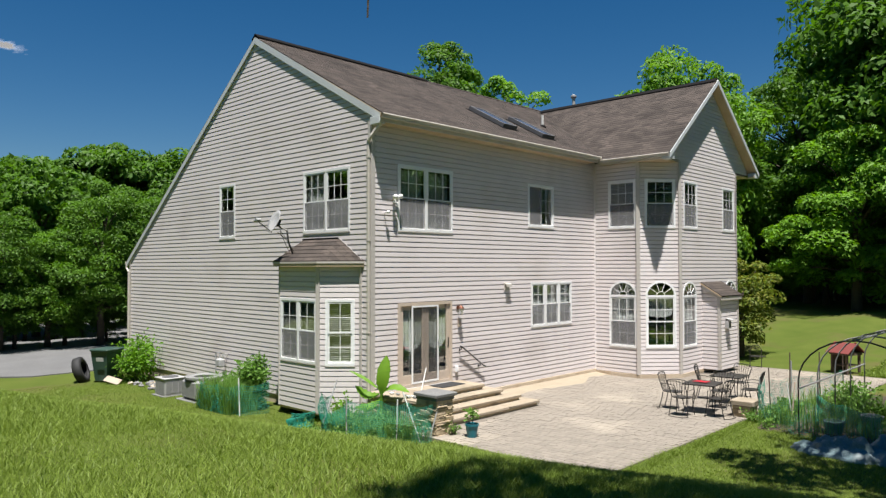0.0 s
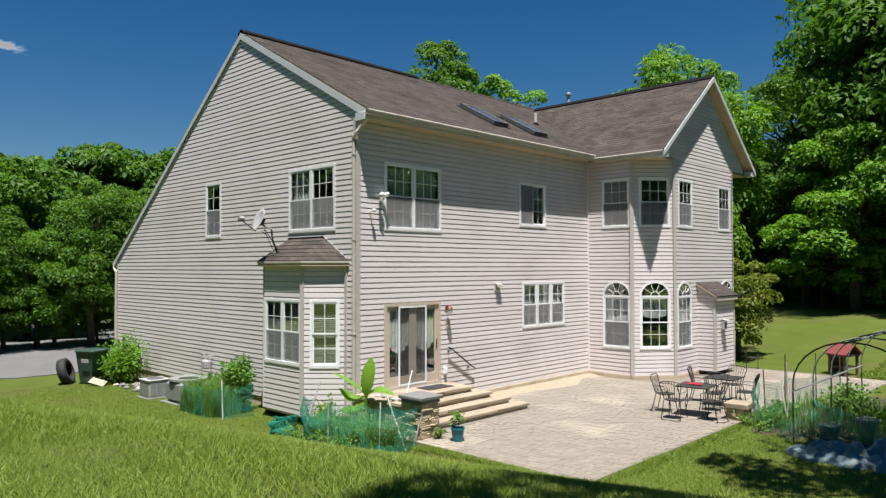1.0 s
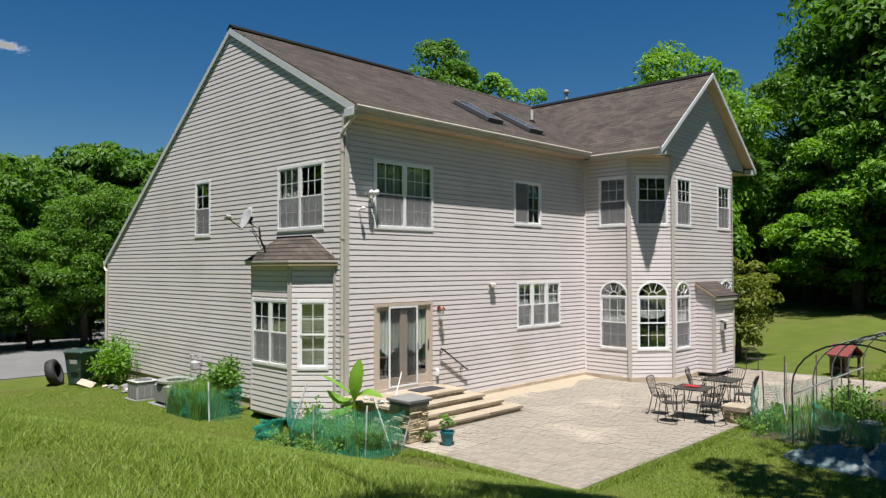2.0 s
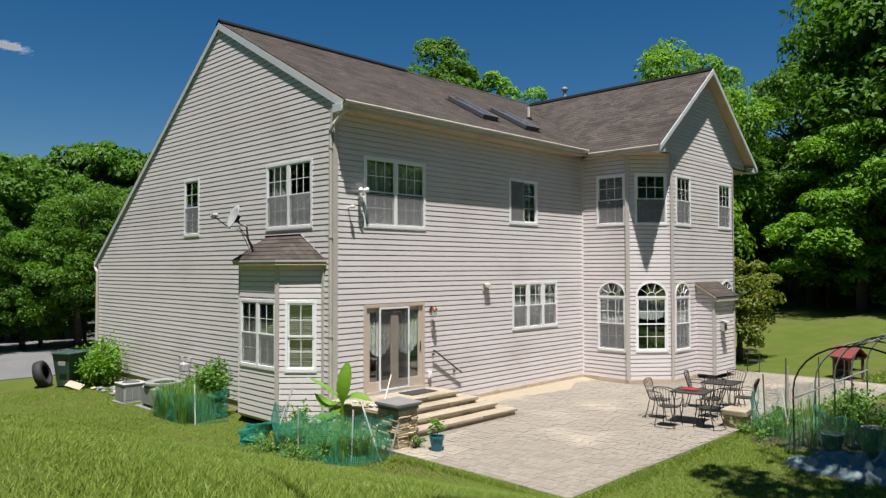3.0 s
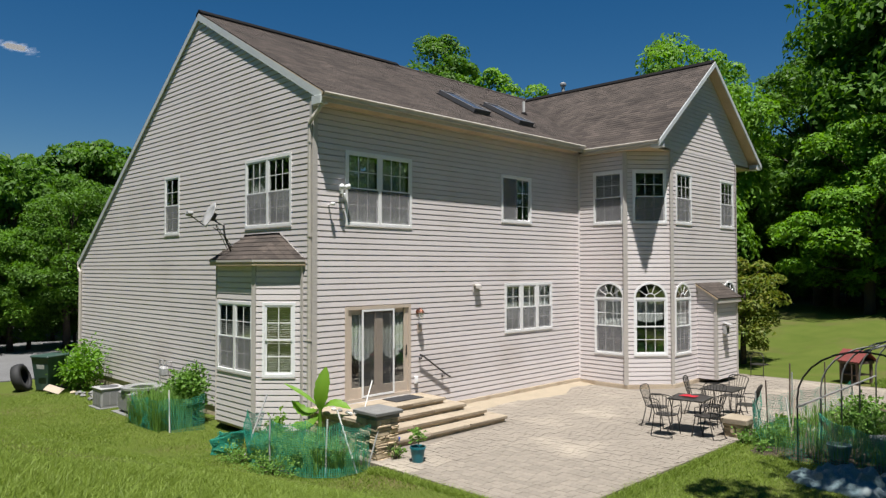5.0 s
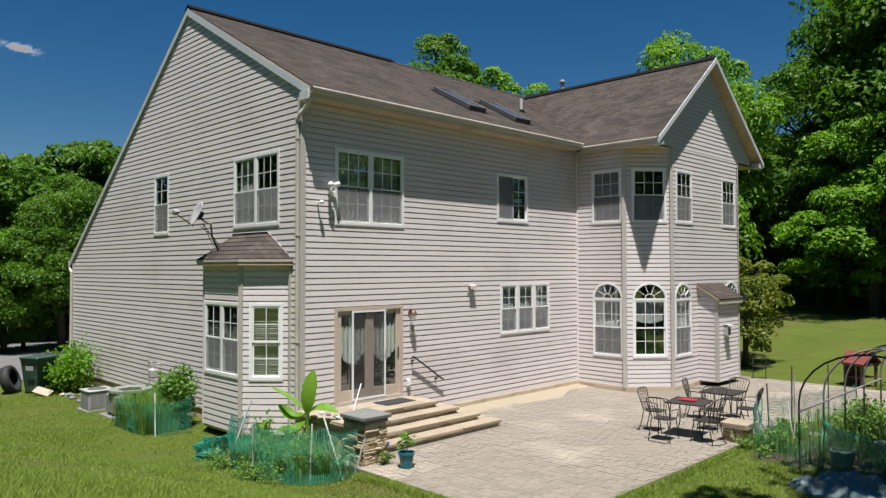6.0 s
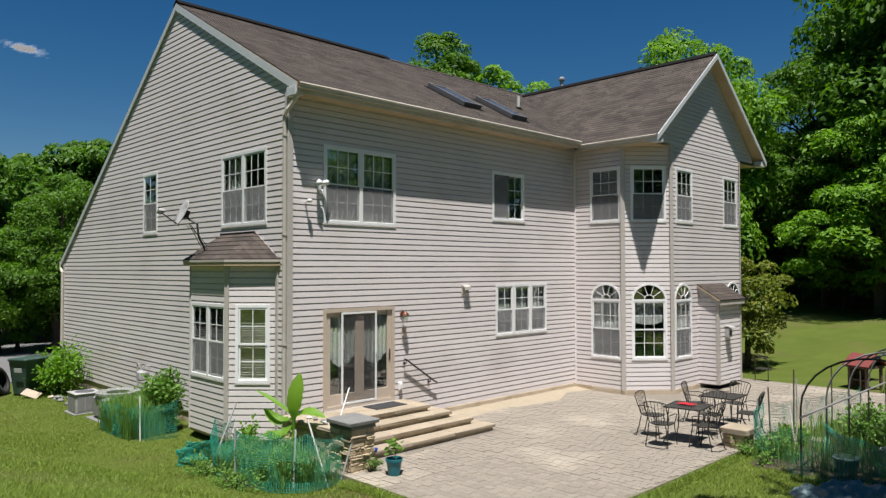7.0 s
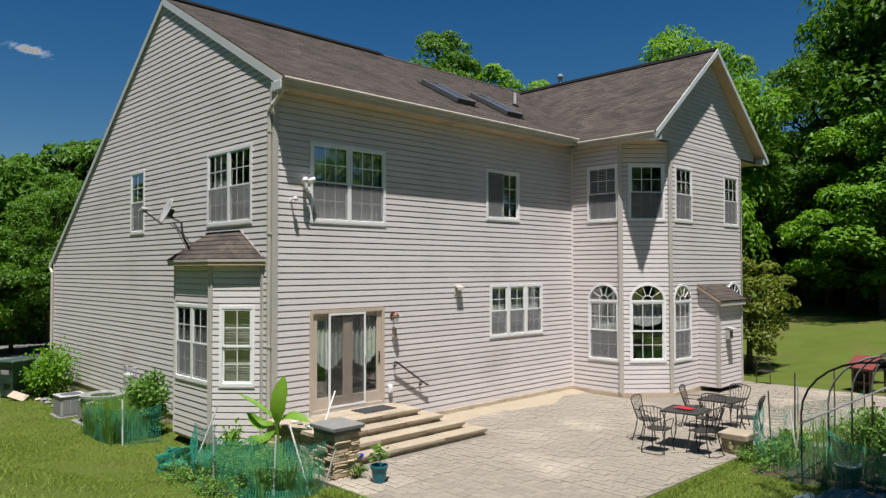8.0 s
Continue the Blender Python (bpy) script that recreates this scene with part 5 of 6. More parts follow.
def broad_leaf(p, q, w, bend, torn=0.0):
    """A broad leaf from p to q, folded along its rib and arched."""
    p, q = Vector(p), Vector(q)
    d = (q - p)
    sd = d.cross(Vector((0.3, -0.4, 1))).normalized() if abs(d.normalized().z) < 0.9 else Vector((0.8, 0.6, 0))
    nn = sd.cross(d.normalized())
    s, n, vs = Shape(), 12, []
    for i in range(n + 1):
        f = i / n
        c = p + d * f + nn * bend * math.sin(math.pi * f)
        k = w * min(1, f * 2.6 + 0.05) ** 0.8 * min(1, (1 - f) * 3.2) ** 0.55 if 0 < f < 1 else 0.01
        jag = 1 - torn * (i % 2)
        vs += [c - sd * k * jag + nn * k * 0.25, c - sd * k * 0.5 + nn * k * 0.06, c, c + sd * k * 0.5 + nn * k * 0.06, c + sd * k * jag + nn * k * 0.25]
    return s.add(vs, [(i * 5 + j, i * 5 + j + 1, i * 5 + j + 6, i * 5 + j + 5) for i in range(n) for j in range(4)])


for p, q, w, bd, tn in (((0.02, 0, 0.75), (0.1, 0.08, 1.66), 0.155, 0.08, 0.08), ((0.02, 0, 0.8), (0.62, 0.3, 0.86), 0.12, 0.14, 0.15), ((0, 0, 0.8), (-0.55, -0.3, 0.95), 0.15, -0.2, 0.25), ((0, 0, 0.75), (-0.42, -0.42, 0.5), 0.14, -0.22, 0.2), ((0, 0, 0.85), (-0.62, -0.42, 1.3), 0.05, 0.05, 0.0), ((0, 0, 0.7), (-0.15, -0.5, 0.6), 0.13, -0.15, 0.3)):
    part("leaf", broad_leaf(p, q, w, bd, tn), BANANA, banana, smooth=True)
bush("bush", "light green leafy plant beside the banana plant", -0.25, -0.75, 0.28, 0.22, 0.75, 320, 0.09, 47, LEAF_B, 6)

pot = thing("plant_pot", "teal plastic pot with a small leafy plant on the patio", "plant pot", m=pose(3.0, 0.22, 0))
part("pot", Shape().lathe([(0.001, 0.0), (0.10, 0.0), (0.135, 0.24), (0.15, 0.245), (0.15, 0.28), (0.135, 0.28), (0.12, 0.24), (0.001, 0.235)], 24), POT, pot)
part("stem", Shape().tube([(0, 0, 0.2), (0.02, 0.01, 0.4), (0.0, 0.02, 0.55)], 0.008, 5), BARK, pot)
part("foliage", leaves(46, lambda r: ((r.gauss(0, 0.06), r.gauss(0, 0.06), r.uniform(0.35, 0.6)), (r.gauss(0, 1), r.gauss(0, 1), r.uniform(-0.3, 0.5))), 0.11, 52), WEED, pot)


# ---- netting ----
def fence(label, path, height, posts, seed, cell=0.05, top=None, thick=0.0032):
    """Limp plastic netting along a path of posts."""
    r = random.Random(seed)
    t = thing("net_fence", label, "fence")
    pts = [Vector((x, y, land(x, y))) for x, y in path]
    lens = [0]
    for a, b in zip(pts, pts[1:]):
        lens.append(lens[-1] + (b - a).length)

    def at(d, h):
        i = max(k for k in range(len(pts)) if lens[k] <= d + 1e-9)
        i = min(i, len(pts) - 2)
        f = (d - lens[i]) / (lens[i + 1] - lens[i])
        p = pts[i].lerp(pts[i + 1], f)
        hh = height[i] + (height[i + 1] - height[i]) * f - 0.10 * math.sin(math.pi * f) * height[i]
        n = (pts[i + 1] - pts[i]).cross(Vector((0, 0, 1))).normalized()
        w = 0.09 * noise.noise(Vector((d * 2.2 + seed, h * 2.5, seed))) + 0.02 * math.sin(d * 7 + h * 5)
        return p + Vector((0, 0, 0.02 + hh * h)) + n * w
    s = Shape()
    k = int(lens[-1] / cell)
    m = int(max(height) / cell)
    for i in range(k + 1):
        s.tube([at(lens[-1] * i / k, j / 6) for j in range(7)], thick, 3)
    for j in range(m + 1):
        s.tube([at(lens[-1] * i / (k // 2), j / m) for i in range(k // 2 + 1)], thick, 3)
    part("netting", s, NET, t)
    for x, y, h, lx, ly, mt in posts:
        z = land(x, y)
        part("post", Shape().tube([(x, y, z - 0.1), (x + lx, y + ly, z + h)], 0.016, 6), mt, t)
    return t


fence("green plastic netting round weeds with leaning pale stakes", [(0.0, -1.2), (0.35, -1.75), (0.95, -2.0), (1.6, -1.95), (2.35, -1.8), (2.72, -1.35), (2.62, -0.6)], [0.8, 0.92, 0.55, 0.9, 0.95, 0.92, 0.8],
      [(0.5, -1.95, 1.15, -0.1, 0.62, GREY), (1.55, -1.98, 0.95, 0, 0, GREY), (2.45, -1.45, 0.98, 0.0, 0.05, PIPE), (2.62, -0.85, 1.05, -0.5, -0.1, PIPE), (2.35, -0.45, 0.8, 0.1, 0.25, GREY)], 61, 0.04, thick=0.0042)
fence("limp heap of green plastic netting on the grass", [(-0.75, -1.75), (-0.45, -2.05), (-0.05, -1.75), (-0.35, -1.4), (-0.75, -1.75), (-0.2, -1.75), (-0.6, -1.9)], [0.34, 0.28, 0.46, 0.40, 0.38, 0.44, 0.3], [], 62, 0.03, thick=0.006)
fence("green plastic netting round weeds with a white stake", [(-5.6, -1.25), (-4.95, -1.8), (-3.9, -1.85), (-3.15, -1.65), (-2.9, -0.95)], [0.62, 0.7, 0.72, 0.75, 0.8],
      [(-3.11, -1.66, 0.95, -0.12, 0.03, PIPE), (-5.3, -1.5, 0.75, 0, 0, GREY)], 63, 0.05)

# ---- beside the gable wall ----
ac = thing("air_conditioner", "grey square outdoor air-conditioning unit on a pad", "air conditioner", "cooling units", pose(-7.78, -1.25, land(-7.78, -1.25) + 0.03, 0, 0, 0) @ Matrix.Scale(0.8, 4))
part("pad", Shape().box(-0.5, 0.5, -0.5, 0.5, -0.1, 0.0, 0.01), SLATE, ac)
part("cabinet", Shape().box(-0.40, 0.40, -0.40, 0.40, 0.0, 0.6, 0.02), GREY, ac)
for i in range(3):
    part("side_grille", Shape().box(-0.34 + i * 0.235, -0.13 + i * 0.235, -0.408, -0.401, 0.07, 0.52), MIDGREY, ac)
    part("side_grille", Shape().box(0.401, 0.408, -0.34 + i * 0.235, -0.13 + i * 0.235, 0.07, 0.52), MIDGREY, ac)
part("top_rim", Shape().box(-0.43, 0.43, -0.43, 0.43, 0.6, 0.635, 0.01), GREY, ac)
part("fan_guard", Shape().lathe([(0.3, 0.64), (0.29, 0.655), (0.2, 0.66), (0.05, 0.66), (0.001, 0.655)], 20), DARKGREY, ac)
ac2 = thing("air_conditioner", "grey round-topped outdoor air-conditioning unit behind weeds", "air conditioner", "cooling units", pose(-6.3, -0.95, land(-6.3, -0.95) + 0.02) @ Matrix.Diagonal((1.06, 1.06, 0.8, 1)))
part("pad", Shape().box(-0.55, 0.55, -0.55, 0.55, -0.1, 0.0, 0.01), SLATE, ac2)
part("cabinet", Shape().box(-0.45, 0.45, -0.45, 0.45, 0.0, 0.72, 0.10), MIDGREY, ac2)
part("top_rim", Shape().lathe([(0.40, 0.70), (0.5, 0.73), (0.5, 0.80), (0.43, 0.82), (0.40, 0.78)], 28), MIDGREY, ac2)
part("fan_guard", Shape().lathe([(0.39, 0.77), (0.2, 0.785), (0.001, 0.78)], 20), BLACK, ac2)
gm = thing("gas_meter", "grey gas meter with pipes on the siding", "gas meter", m=pose(-6.75, -0.16, 0.58))
part("body", Shape().box(-0.13, 0.13, -0.12, 0.08, 0, 0.26, 0.04), GREY, gm)
part("pipe", Shape().tube([(-0.09, 0, 0.22), (-0.09, 0, 0.42), (-0.32, 0, 0.42), (-0.32, 0.02, -0.75)], 0.022, 8).tube([(0.09, 0, 0.22), (0.09, 0, 0.38), (0.09, 0.2, 0.38)], 0.022, 8), GREY, gm)
bin_ = thing("wheelie_bin", "dark green wheeled refuse bin with a closed lid", "bin", m=pose(-11.8, -1.55, land(-11.8, -1.55), 0, 0, 28) @ Matrix.Scale(1.05, 4))
part("body", Shape().hexa([(-0.22, -0.26, 0.05), (0.22, -0.26, 0.05), (0.22, 0.26, 0.05), (-0.22, 0.26, 0.05), (-0.31, -0.36, 0.98), (0.31, -0.36, 0.98), (0.31, 0.36, 0.98), (-0.31, 0.36, 0.98)]), GREEN_PLASTIC, bin_)
part("lid", Shape().box(-0.34, 0.34, -0.40, 0.42, 0.985, 1.06, 0.025), GREEN_PLASTIC, bin_)
part("sticker", Shape().box(-0.05, 0.22, -0.368, -0.36, 0.72, 0.84), GREY, bin_, "", pose(0, 0.02, 0, 5, 0, 0))
for sx in (-0.26, 0.26):
    part("wheel", Shape().tube([(sx - 0.03, 0.3, 0.12), (sx + 0.03, 0.3, 0.12)], 0.12, 16), BLACK, bin_)
tyre = thing("car_tyre", "worn black car tyre leaning against the bin", "tyre", m=pose(-12.3, -2.2, land(-12.3, -2.2) + 0.39, 72, 0, 144) @ Matrix.Scale(1.25, 4))
part("tread", Shape().lathe([(0.2, -0.1), (0.3, -0.115), (0.35, -0.09), (0.36, 0.0), (0.35, 0.09), (0.3, 0.115), (0.2, 0.1), (0.24, 0.06), (0.24, -0.06), (0.2, -0.1)], 28), BLACK, tyre, smooth=True)
tagged(part("board", Shape().box(-0.27, 0.27, -0.13, 0.13, 0, 0.025, 0.005), PALE_WOOD, None, "", pose(-11.05, -1.65, land(-11.05, -1.65) + 0.12, 32, 14, 35)), "pale wooden board lying on the grass beside the bin", "board")
rb = random.Random(17)
for i in range(16):
    x, y, k = rb.uniform(-10.7, -8.7), rb.uniform(-1.3, -0.8), rb.uniform(0.05, 0.14)
    s = Shape().lathe([(0.001, -0.02), (k, 0.0), (k * 1.1, k * 0.5), (k * 0.6, k * 0.9), (0.001, k)], 7)
    s.v = [(p[0] * rb.uniform(0.7, 1.3), p[1] * rb.uniform(0.7, 1.3), p[2] * rb.uniform(0.8, 1.2)) for p in s.v]
    tagged(part("garden_stone", s, SLATE if i % 3 else CONCRETE, None, "", pose(x, y, land(x, y))), "rough grey stone edging the bed by the wall", "stone", "stones of the edging")

# ---- table and chairs ----


def patio_table(m, label):
    t = thing("patio_table", label, "table", "patio tables", m)
    part("tabletop", Shape().box(-0.37, 0.37, -0.37, 0.37, 0.70, 0.712, 0.003).box(-0.385, 0.385, -0.385, -0.365, 0.69, 0.722, 0.005).box(-0.385, 0.385, 0.365, 0.385, 0.69, 0.722, 0.005).box(-0.385, -0.365, -0.365, 0.365, 0.69, 0.722, 0.005).box(0.365, 0.385, -0.365, 0.365, 0.69, 0.722, 0.005), IRON, t)
    for sx in (-1, 1):
        for sy in (-1, 1):
            part("leg", Shape().tube([(sx * 0.34, sy * 0.34, 0.70), (sx * 0.30, sy * 0.30, 0.45), (sx * 0.31, sy * 0.31, 0.2), (sx * 0.38, sy * 0.38, 0.0)], 0.013, 6), IRON, t)
    return t


def patio_chair(m):
    c = thing("patio_chair", "black wrought-iron patio chair with a slatted rounded back", "chair", "chairs round the patio tables", m)
    part("seat", Shape().prism([(0.22 * math.cos(a) * 1.0, 0.21 * math.sin(a)) for a in np.linspace(0, math.tau, 17)[:-1]], "z", 0.425, 0.44).box(-0.2, 0.2, 0.0, 0.2, 0.426, 0.439), IRON, c)
    top = [(-0.18, -0.17, 0.44), (-0.21, -0.22, 0.62), (-0.255, -0.27, 0.80), (-0.25, -0.285, 0.85), (-0.18, -0.295, 0.885), (0.0, -0.3, 0.9), (0.18, -0.295, 0.885), (0.25, -0.285, 0.85), (0.255, -0.27, 0.80), (0.21, -0.22, 0.62), (0.18, -0.17, 0.44)]
    part("back_frame", Shape().tube(top, 0.011, 6), IRON, c)
    for i in range(6):
        x = -0.13 + 0.052 * i
        part("back_bar", Shape().tube([(x * 0.9, -0.19, 0.44), (x * 1.1, -0.235, 0.66), (x * 1.45, -0.292, 0.885)], 0.005, 5), IRON, c)
    for sx in (-1, 1):
        part("leg", Shape().tube([(sx * 0.19, 0.16, 0.43), (sx * 0.20, 0.19, 0.25), (sx * 0.22, 0.23, 0.0)], 0.011, 6), IRON, c)
        part("leg", Shape().tube([(sx * 0.2, -0.17, 0.43), (sx * 0.21, -0.21, 0.22), (sx * 0.23, -0.27, 0.0)], 0.011, 6), IRON, c)
        part("armrest", Shape().tube([(sx * 0.245, -0.23, 0.64), (sx * 0.27, 0.0, 0.65), (sx * 0.26, 0.13, 0.62), (sx * 0.2, 0.16, 0.44)], 0.009, 6), IRON, c)
    part("floor_hoop", Shape().tube([(-0.23, -0.27, 0.012), (-0.15, -0.36, 0.012), (0.15, -0.36, 0.012), (0.23, -0.27, 0.012)], 0.008, 5), IRON, c)
    return c


patio_table(pose(5.42, 6.08, 0.0, 0, 0, 8), "square black mesh-topped patio table")
patio_table(pose(5.40, 7.75, 0.0, 0, 0, 3), "square black mesh-topped patio table")
first = patio_chair(pose(4.66, 6.0, 0, 0, 0, -82))
for x, y, a in ((5.22, 5.36, 6), (5.93, 5.78, 84), (5.50, 6.92, 185), (4.72, 7.9, -75), (6.02, 7.6, 100), (5.3, 8.55, 172)):
    copy_thing(first, pose(x, y, 0, 0, 0, a))
cloth = thing("red_placemat", "crumpled red cloth lying on a patio table", "cloth", m=pose(5.36, 6.14, 0.722))
s = Shape()
nn_ = 14
s.v = [((i / nn_ - 0.5) * 0.34 * (1 + 0.1 * math.sin(j)), (j / nn_ - 0.5) * 0.22 * (1 + 0.1 * math.cos(i)), 0.012 + 0.018 * abs(noise.noise(Vector((i * 0.45, j * 0.45, 2))))) for j in range(nn_ + 1) for i in range(nn_ + 1)]
s.f = [(j * (nn_ + 1) + i, j * (nn_ + 1) + i + 1, (j + 1) * (nn_ + 1) + i + 1, (j + 1) * (nn_ + 1) + i) for j in range(nn_) for i in range(nn_)]
part("cloth", s, RED, cloth, smooth=True)

# ---- garden bed with hoops ----
bedm = Shape()
nb = 24
bedm.v = [(6.75 + 4.6 * i / nb, 5.0 + 6.8 * j / nb, 0.0 + land(8, 7) + 0.05 * noise.noise(Vector((i * 0.6, j * 0.6, 9))) + (0.03 if 0 < i < nb and 0 < j < nb else -0.06)) for j in range(nb + 1) for i in range(nb + 1)]
bedm.f = [(j * (nb + 1) + i, j * (nb + 1) + i + 1, (j + 1) * (nb + 1) + i + 1, (j + 1) * (nb + 1) + i) for j in range(nb) for i in range(nb)]
tagged(part("garden_bed", bedm, SOIL, smooth=True), "dark garden soil under the weeds", "garden bed", kind="structure")
hoops = thing("hoop_tunnel", "bare tunnel frame of bent dark pipes over the garden", "garden frame")
HY0, HC, HR, HH = 5.03, 9.09, 1.12, 2.08
for i in range(5):
    y = HY0 + 1.3 * i
    pts = [(HC - HR, y, land(HC, y) - 0.1), (HC - HR, y, 1.15)] + [(HC - HR * math.cos(math.pi * k / 14), y, 1.15 + (HH - 1.15) * math.sin(math.pi * k / 14)) for k in range(1, 14)] + [(HC + HR, y, 1.15), (HC + HR, y, land(HC, y) - 0.1)]
    part("hoop", Shape().tube(pts, 0.017, 8), SLATE if i else IRON, hoops, smooth=True)
for x, z in ((HC - HR, 0.98), (HC, HH), (HC + HR, 0.98)):
    part("purlin", Shape().tube([(x, HY0 - 0.05, z + 0.02), (x, HY0 + 5.25, z + 0.02)], 0.02, 6), SLATE, hoops)
fence("slack green netting round the garden bed on leaning stakes", [(6.45, 7.3), (6.7, 6.2), (7.1, 5.6), (7.95, 5.0), (9.2, 4.95), (10.8, 5.0)], [0.85, 0.8, 0.75, 0.8, 0.62, 0.65],
      [(6.3, 7.4, 0.85, 0.0, 0, GREY), (6.62, 7.25, 1.1, -0.05, 0.02, TIMBER), (7.3, 6.75, 0.85, -0.15, 0.05, PIPE), (7.05, 7.3, 1.5, 0.0, 0.05, TIMBER), (7.4, 6.3, 0.9, 0.0, 0.3, PALE_WOOD)], 71, 0.055, thick=0.0028)
fence("slack green netting along the patio side of the garden", [(6.75, 6.9), (6.8, 8.2), (7.0, 9.8), (7.2, 11.2)], [0.85, 0.8, 0.75, 0.7],
      [(6.8, 8.2, 1.2, 0, 0, GREY), (7.0, 9.8, 1.3, 0, 0, TIMBER), (7.2, 11.2, 1.1, 0, 0, TIMBER)], 72, 0.06, thick=0.003)
fence("loose sheet of green netting hung inside the hoops", [(8.0, 6.1), (8.6, 5.9), (9.3, 5.9)], [0.75, 0.6, 0.5], [], 73, 0.035, thick=0.005)
tall_weeds("weeds", "tall tangled weeds in the garden bed", 6.9, 10.8, 5.4, 9.5, 2600, 0.58, 81)
for i, (x, y, rx, h) in enumerate(((7.2, 6.1, 0.4, 0.35), (7.0, 7.2, 0.35, 0.4), (8.3, 8.2, 0.6, 0.6), (9.7, 8.8, 0.6, 1.6), (9.2, 7.4, 0.5, 0.6), (10.0, 7.3, 0.5, 1.5), (7.9, 9.5, 0.6, 0.8))):
    bush("bush", "green leafy garden plants inside the hoop frame", x, y, rx, rx * 0.8, h, 700, 0.09, 90 + i, LEAF_B if i in (3, 4, 5) else WEED, 9)
for x, y, r_ in ((6.75, 5.75, 0.25), (7.3, 5.3, 0.22)):
    bush("bush", "low green weeds at the foot of the netting", x, y, r_, r_, 0.3, 220, 0.06, int(x * 100), WEED, 7)


def crumpled(name, label, category, x, y, rx, ry, h, mt, seed, n=46):
    """A heaped sheet with folds, lying on the ground."""
    s = Shape()
    for j in range(n + 1):
        for i in range(n + 1):
            a, b = 2 * i / n - 1, 2 * j / n - 1
            k = max(0.0, 1 - (a * a + b * b) ** 0.9)
            px, py = x + rx * a, y + ry * b
            f = 0.7 * noise.noise(Vector((a * 2.4 + seed, b * 2.4, 0))) + 0.3 - 0.9 * abs(noise.noise(Vector((a * 4 + b * 1.5, b * 3 + seed, 1)))) + 0.35 * noise.noise(Vector((a * 15, b * 7, seed)))
            s.v.append((px + 0.12 * noise.noise(Vector((a * 3, b * 3, 5))), py + 0.12 * noise.noise(Vector((a * 3, b * 3, 8))), land(px, py) - 0.02 + k ** 0.5 * h * (0.62 + 0.75 * f)))
    s.f = [(j * (n + 1) + i, j * (n + 1) + i + 1, (j + 1) * (n + 1) + i + 1, (j + 1) * (n + 1) + i) for j in range(n) for i in range(n)]
    return tagged(part(name, s, mt, smooth=True), label, category)


crumpled("tarpaulin", "crumpled blue-green tarpaulin heaped on the grass", "tarpaulin", 9.15, 4.15, 1.05, 0.6, 0.36, TARP, 3)
crumpled("tarpaulin", "crumpled blue-green tarpaulin heaped on the grass", "tarpaulin", 10.2, 4.3, 0.9, 0.7, 0.5, TARP, 7)
for x, y, r_, lab in ((8.45, 5.75, 0.2, "blue-grey plastic tub with soil"), (8.9, 6.9, 0.22, "pale plastic tub with soil")):
    tb = thing("plant_tub", lab, "plant tub", m=pose(x, y, land(x, y) + 0.02))
    part("tub", Shape().lathe([(0.001, 0), (r_ * 0.75, 0), (r_, 0.24), (r_ * 1.08, 0.25), (r_ * 1.08, 0.28), (r_ * 0.95, 0.28), (r_ * 0.9, 0.22)], 20), TARP if r_ < 0.21 else GREY, tb)
    part("soil", Shape().lathe([(0.001, 0.21), (r_ * 0.9, 0.2)], 14), SOIL, tb)

# small timber shelter with a red roof beyond the garden
hut = thing("garden_shelter", "small dark timber shelter with a faded red pitched roof", "garden shelter", m=pose(6.1, 15.7, land(6.1, 15.7), 0, 0, 68) @ Matrix.Scale(0.6, 4))
for sx in (-0.5, 0.5):
    for sy in (-0.45, 0.45):
        part("post", Shape().box(sx - 0.06, sx + 0.06, sy - 0.06, sy + 0.06, -0.1, 1.05, 0.01), TIMBER, hut)
part("beam", Shape().box(-0.62, 0.62, -0.56, 0.56, 1.05, 1.2, 0.01), TIMBER, hut)
part("back_panel", Shape().box(-0.5, 0.5, 0.38, 0.42, 0.1, 1.05), TIMBER, hut)
part("shelf", Shape().box(-0.5, 0.5, -0.4, 0.4, 0.45, 0.5), TIMBER, hut)
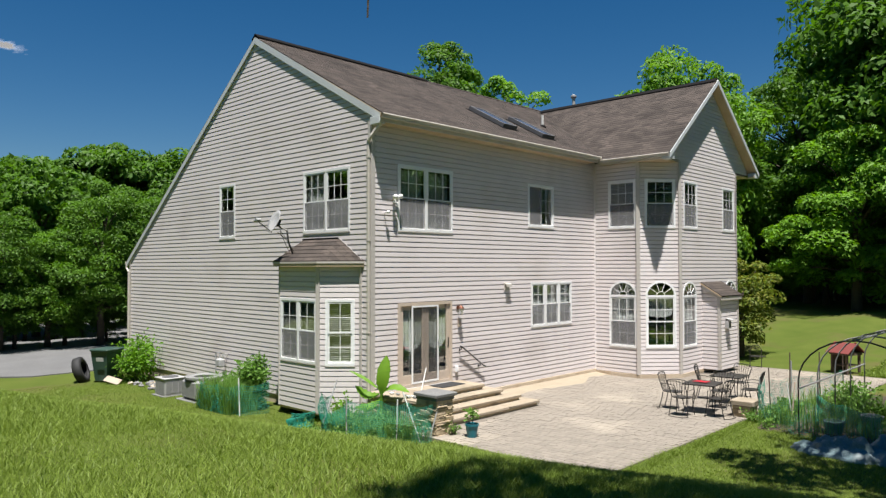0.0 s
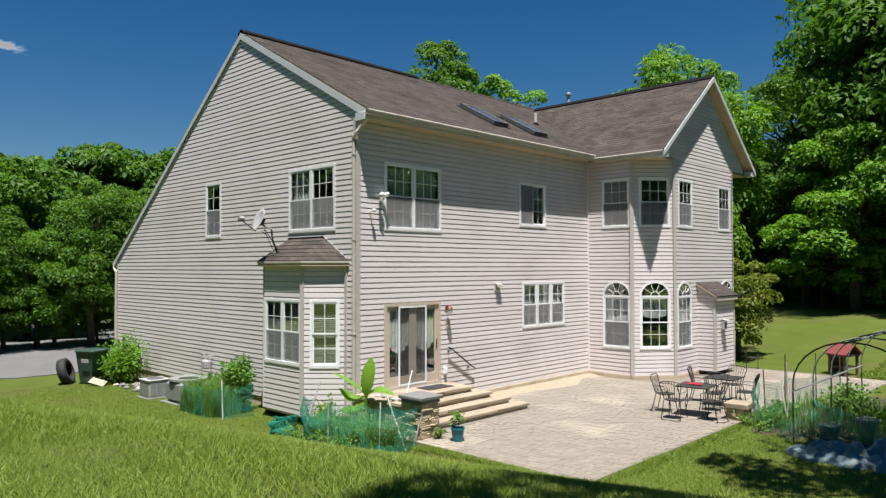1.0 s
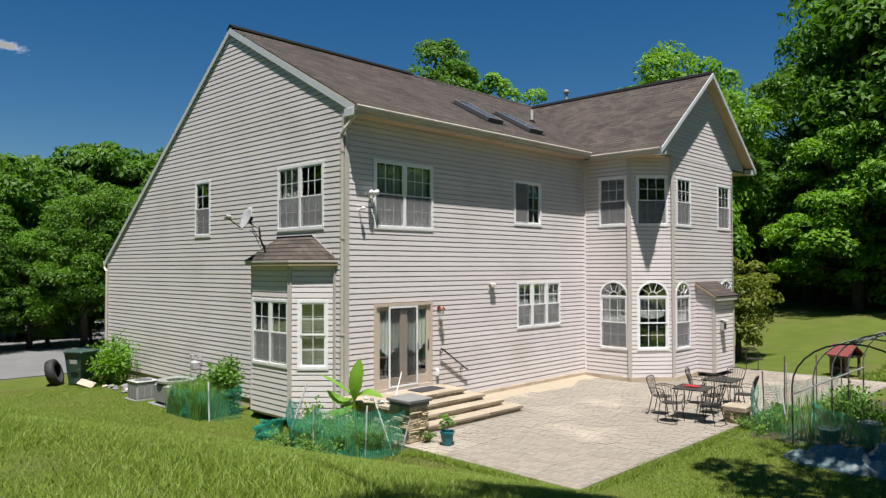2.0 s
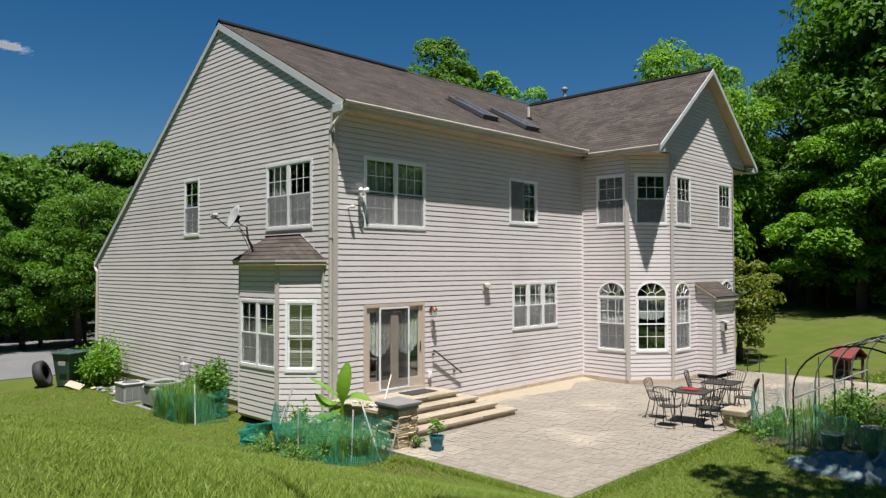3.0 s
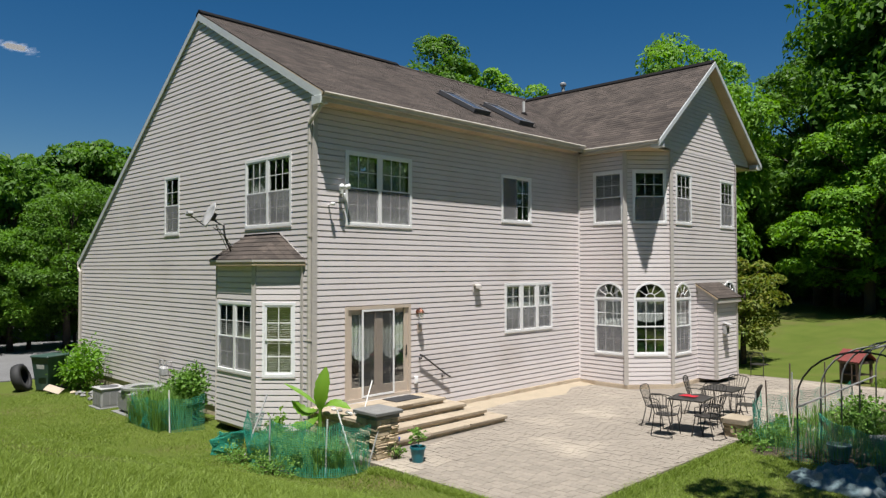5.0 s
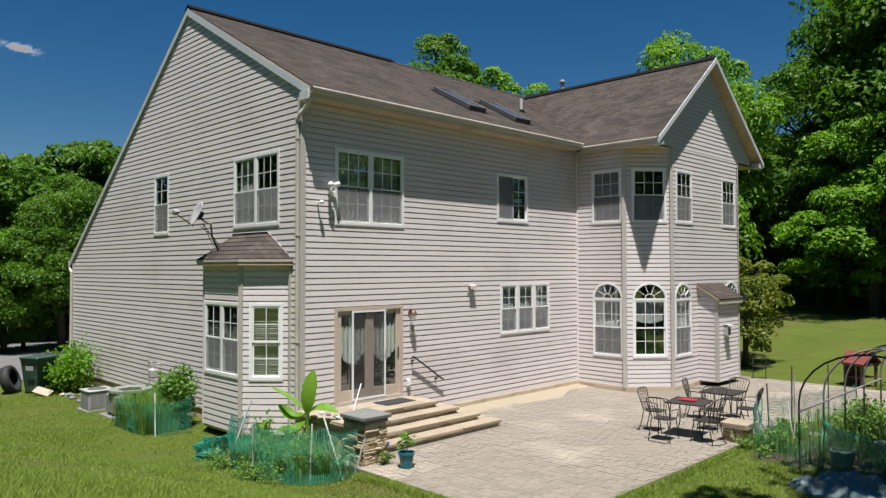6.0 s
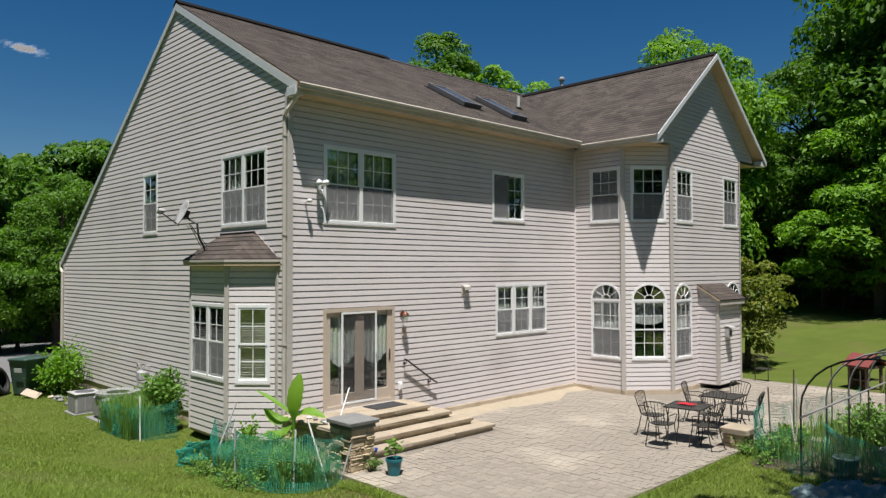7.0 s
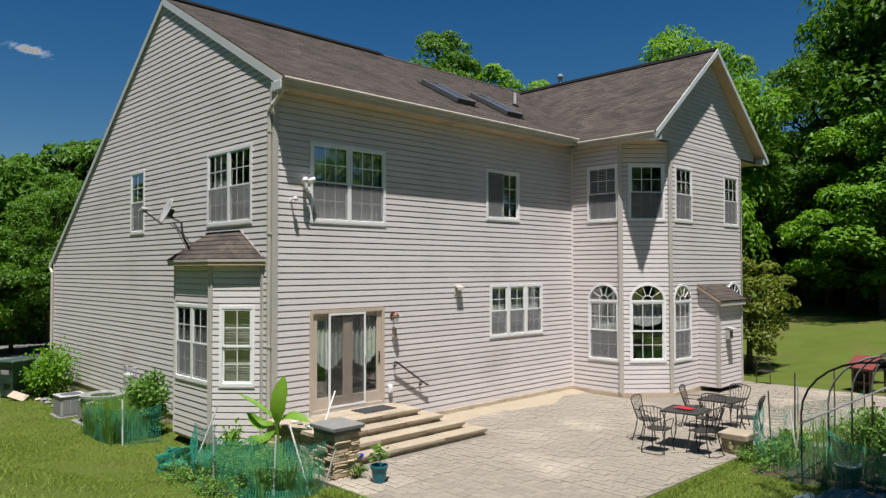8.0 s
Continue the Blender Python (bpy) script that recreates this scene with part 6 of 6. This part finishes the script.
for sx in (-1, 1):
    q = [(0, 1.72), (sx * 0.72, 1.18), (sx * 0.70, 1.14), (0, 1.67)]
    part("roof_panel", Shape().prism(q, "y", -0.7, 0.7), BARN, hut)
part("finial", Shape().lathe([(0.03, 0), (0.05, 0.06), (0.001, 0.13)], 8, (0, -0.6, 1.7)), BARN, hut)
arch = thing("garden_chair", "dark metal garden chair beside the box on the wing", "chair", m=pose(3.4, 15.0, -0.05))
part("frame", Shape().tube([(-0.2, 0, 0), (-0.2, 0, 0.7), (-0.1, 0, 0.82), (0.1, 0, 0.82), (0.2, 0, 0.7), (0.2, 0, 0)], 0.014, 6), IRON, arch)
part("seat", Shape().box(-0.22, 0.22, -0.02, 0.4, 0.4, 0.425, 0.004), IRON, arch)

# ---- patio pavers, last ----
rp = random.Random(77)
PH = 0.15
proto = [Shape().box(-w / 2 + 0.0045, w / 2 - 0.0045, -PH / 2 + 0.0045, PH / 2 - 0.0045, -0.05, 0.0, 0.006).mesh("paver") for w in (0.14, 0.19, 0.23)]
for me in proto:
    me.materials.append(PAVER)
rest = Shape()
count = 0
ry_ = PY0 + PH / 2
row = 0
while ry_ < 15.1:
    xr = PX if ry_ < PY1 else 7.6
    u = xr - (0.0, 0.09, 0.05)[row % 3]
    while u > 0.05:
        k = rp.choice((0, 1, 1, 2))
        w = (0.14, 0.19, 0.23)[k]
        cx = u - w / 2
        inside = not (cx < LX + GO * 3 + 0.12 and ry_ < LY + GO * 3 + 0.1) and not (1.7 < cx < 2.45 and ry_ < 0.4) and not (cx < 3.2 and 9.8 < ry_ < 16) and not (5.95 < cx < 6.8 and 6.0 < ry_ < 6.8)
        if inside and cx - w / 2 > 0.04:
            h = rp.uniform(-0.004, 0.003)
            if count < 300 and ry_ < 2.4 and cx > 3.4:
                part("paver", proto[k], PAVER, patio, "", Matrix.Translation((cx, ry_, h)))
                count += 1
            else:
                rest.box(cx - w / 2 + 0.005, cx + w / 2 - 0.005, ry_ - PH / 2 + 0.005, ry_ + PH / 2 - 0.005, -0.05, h)
        u -= w
    ry_ += PH
    row += 1
tagged(part("pavers", rest, PAVER, patio, "weathered concrete pavers"), kind="stuff")
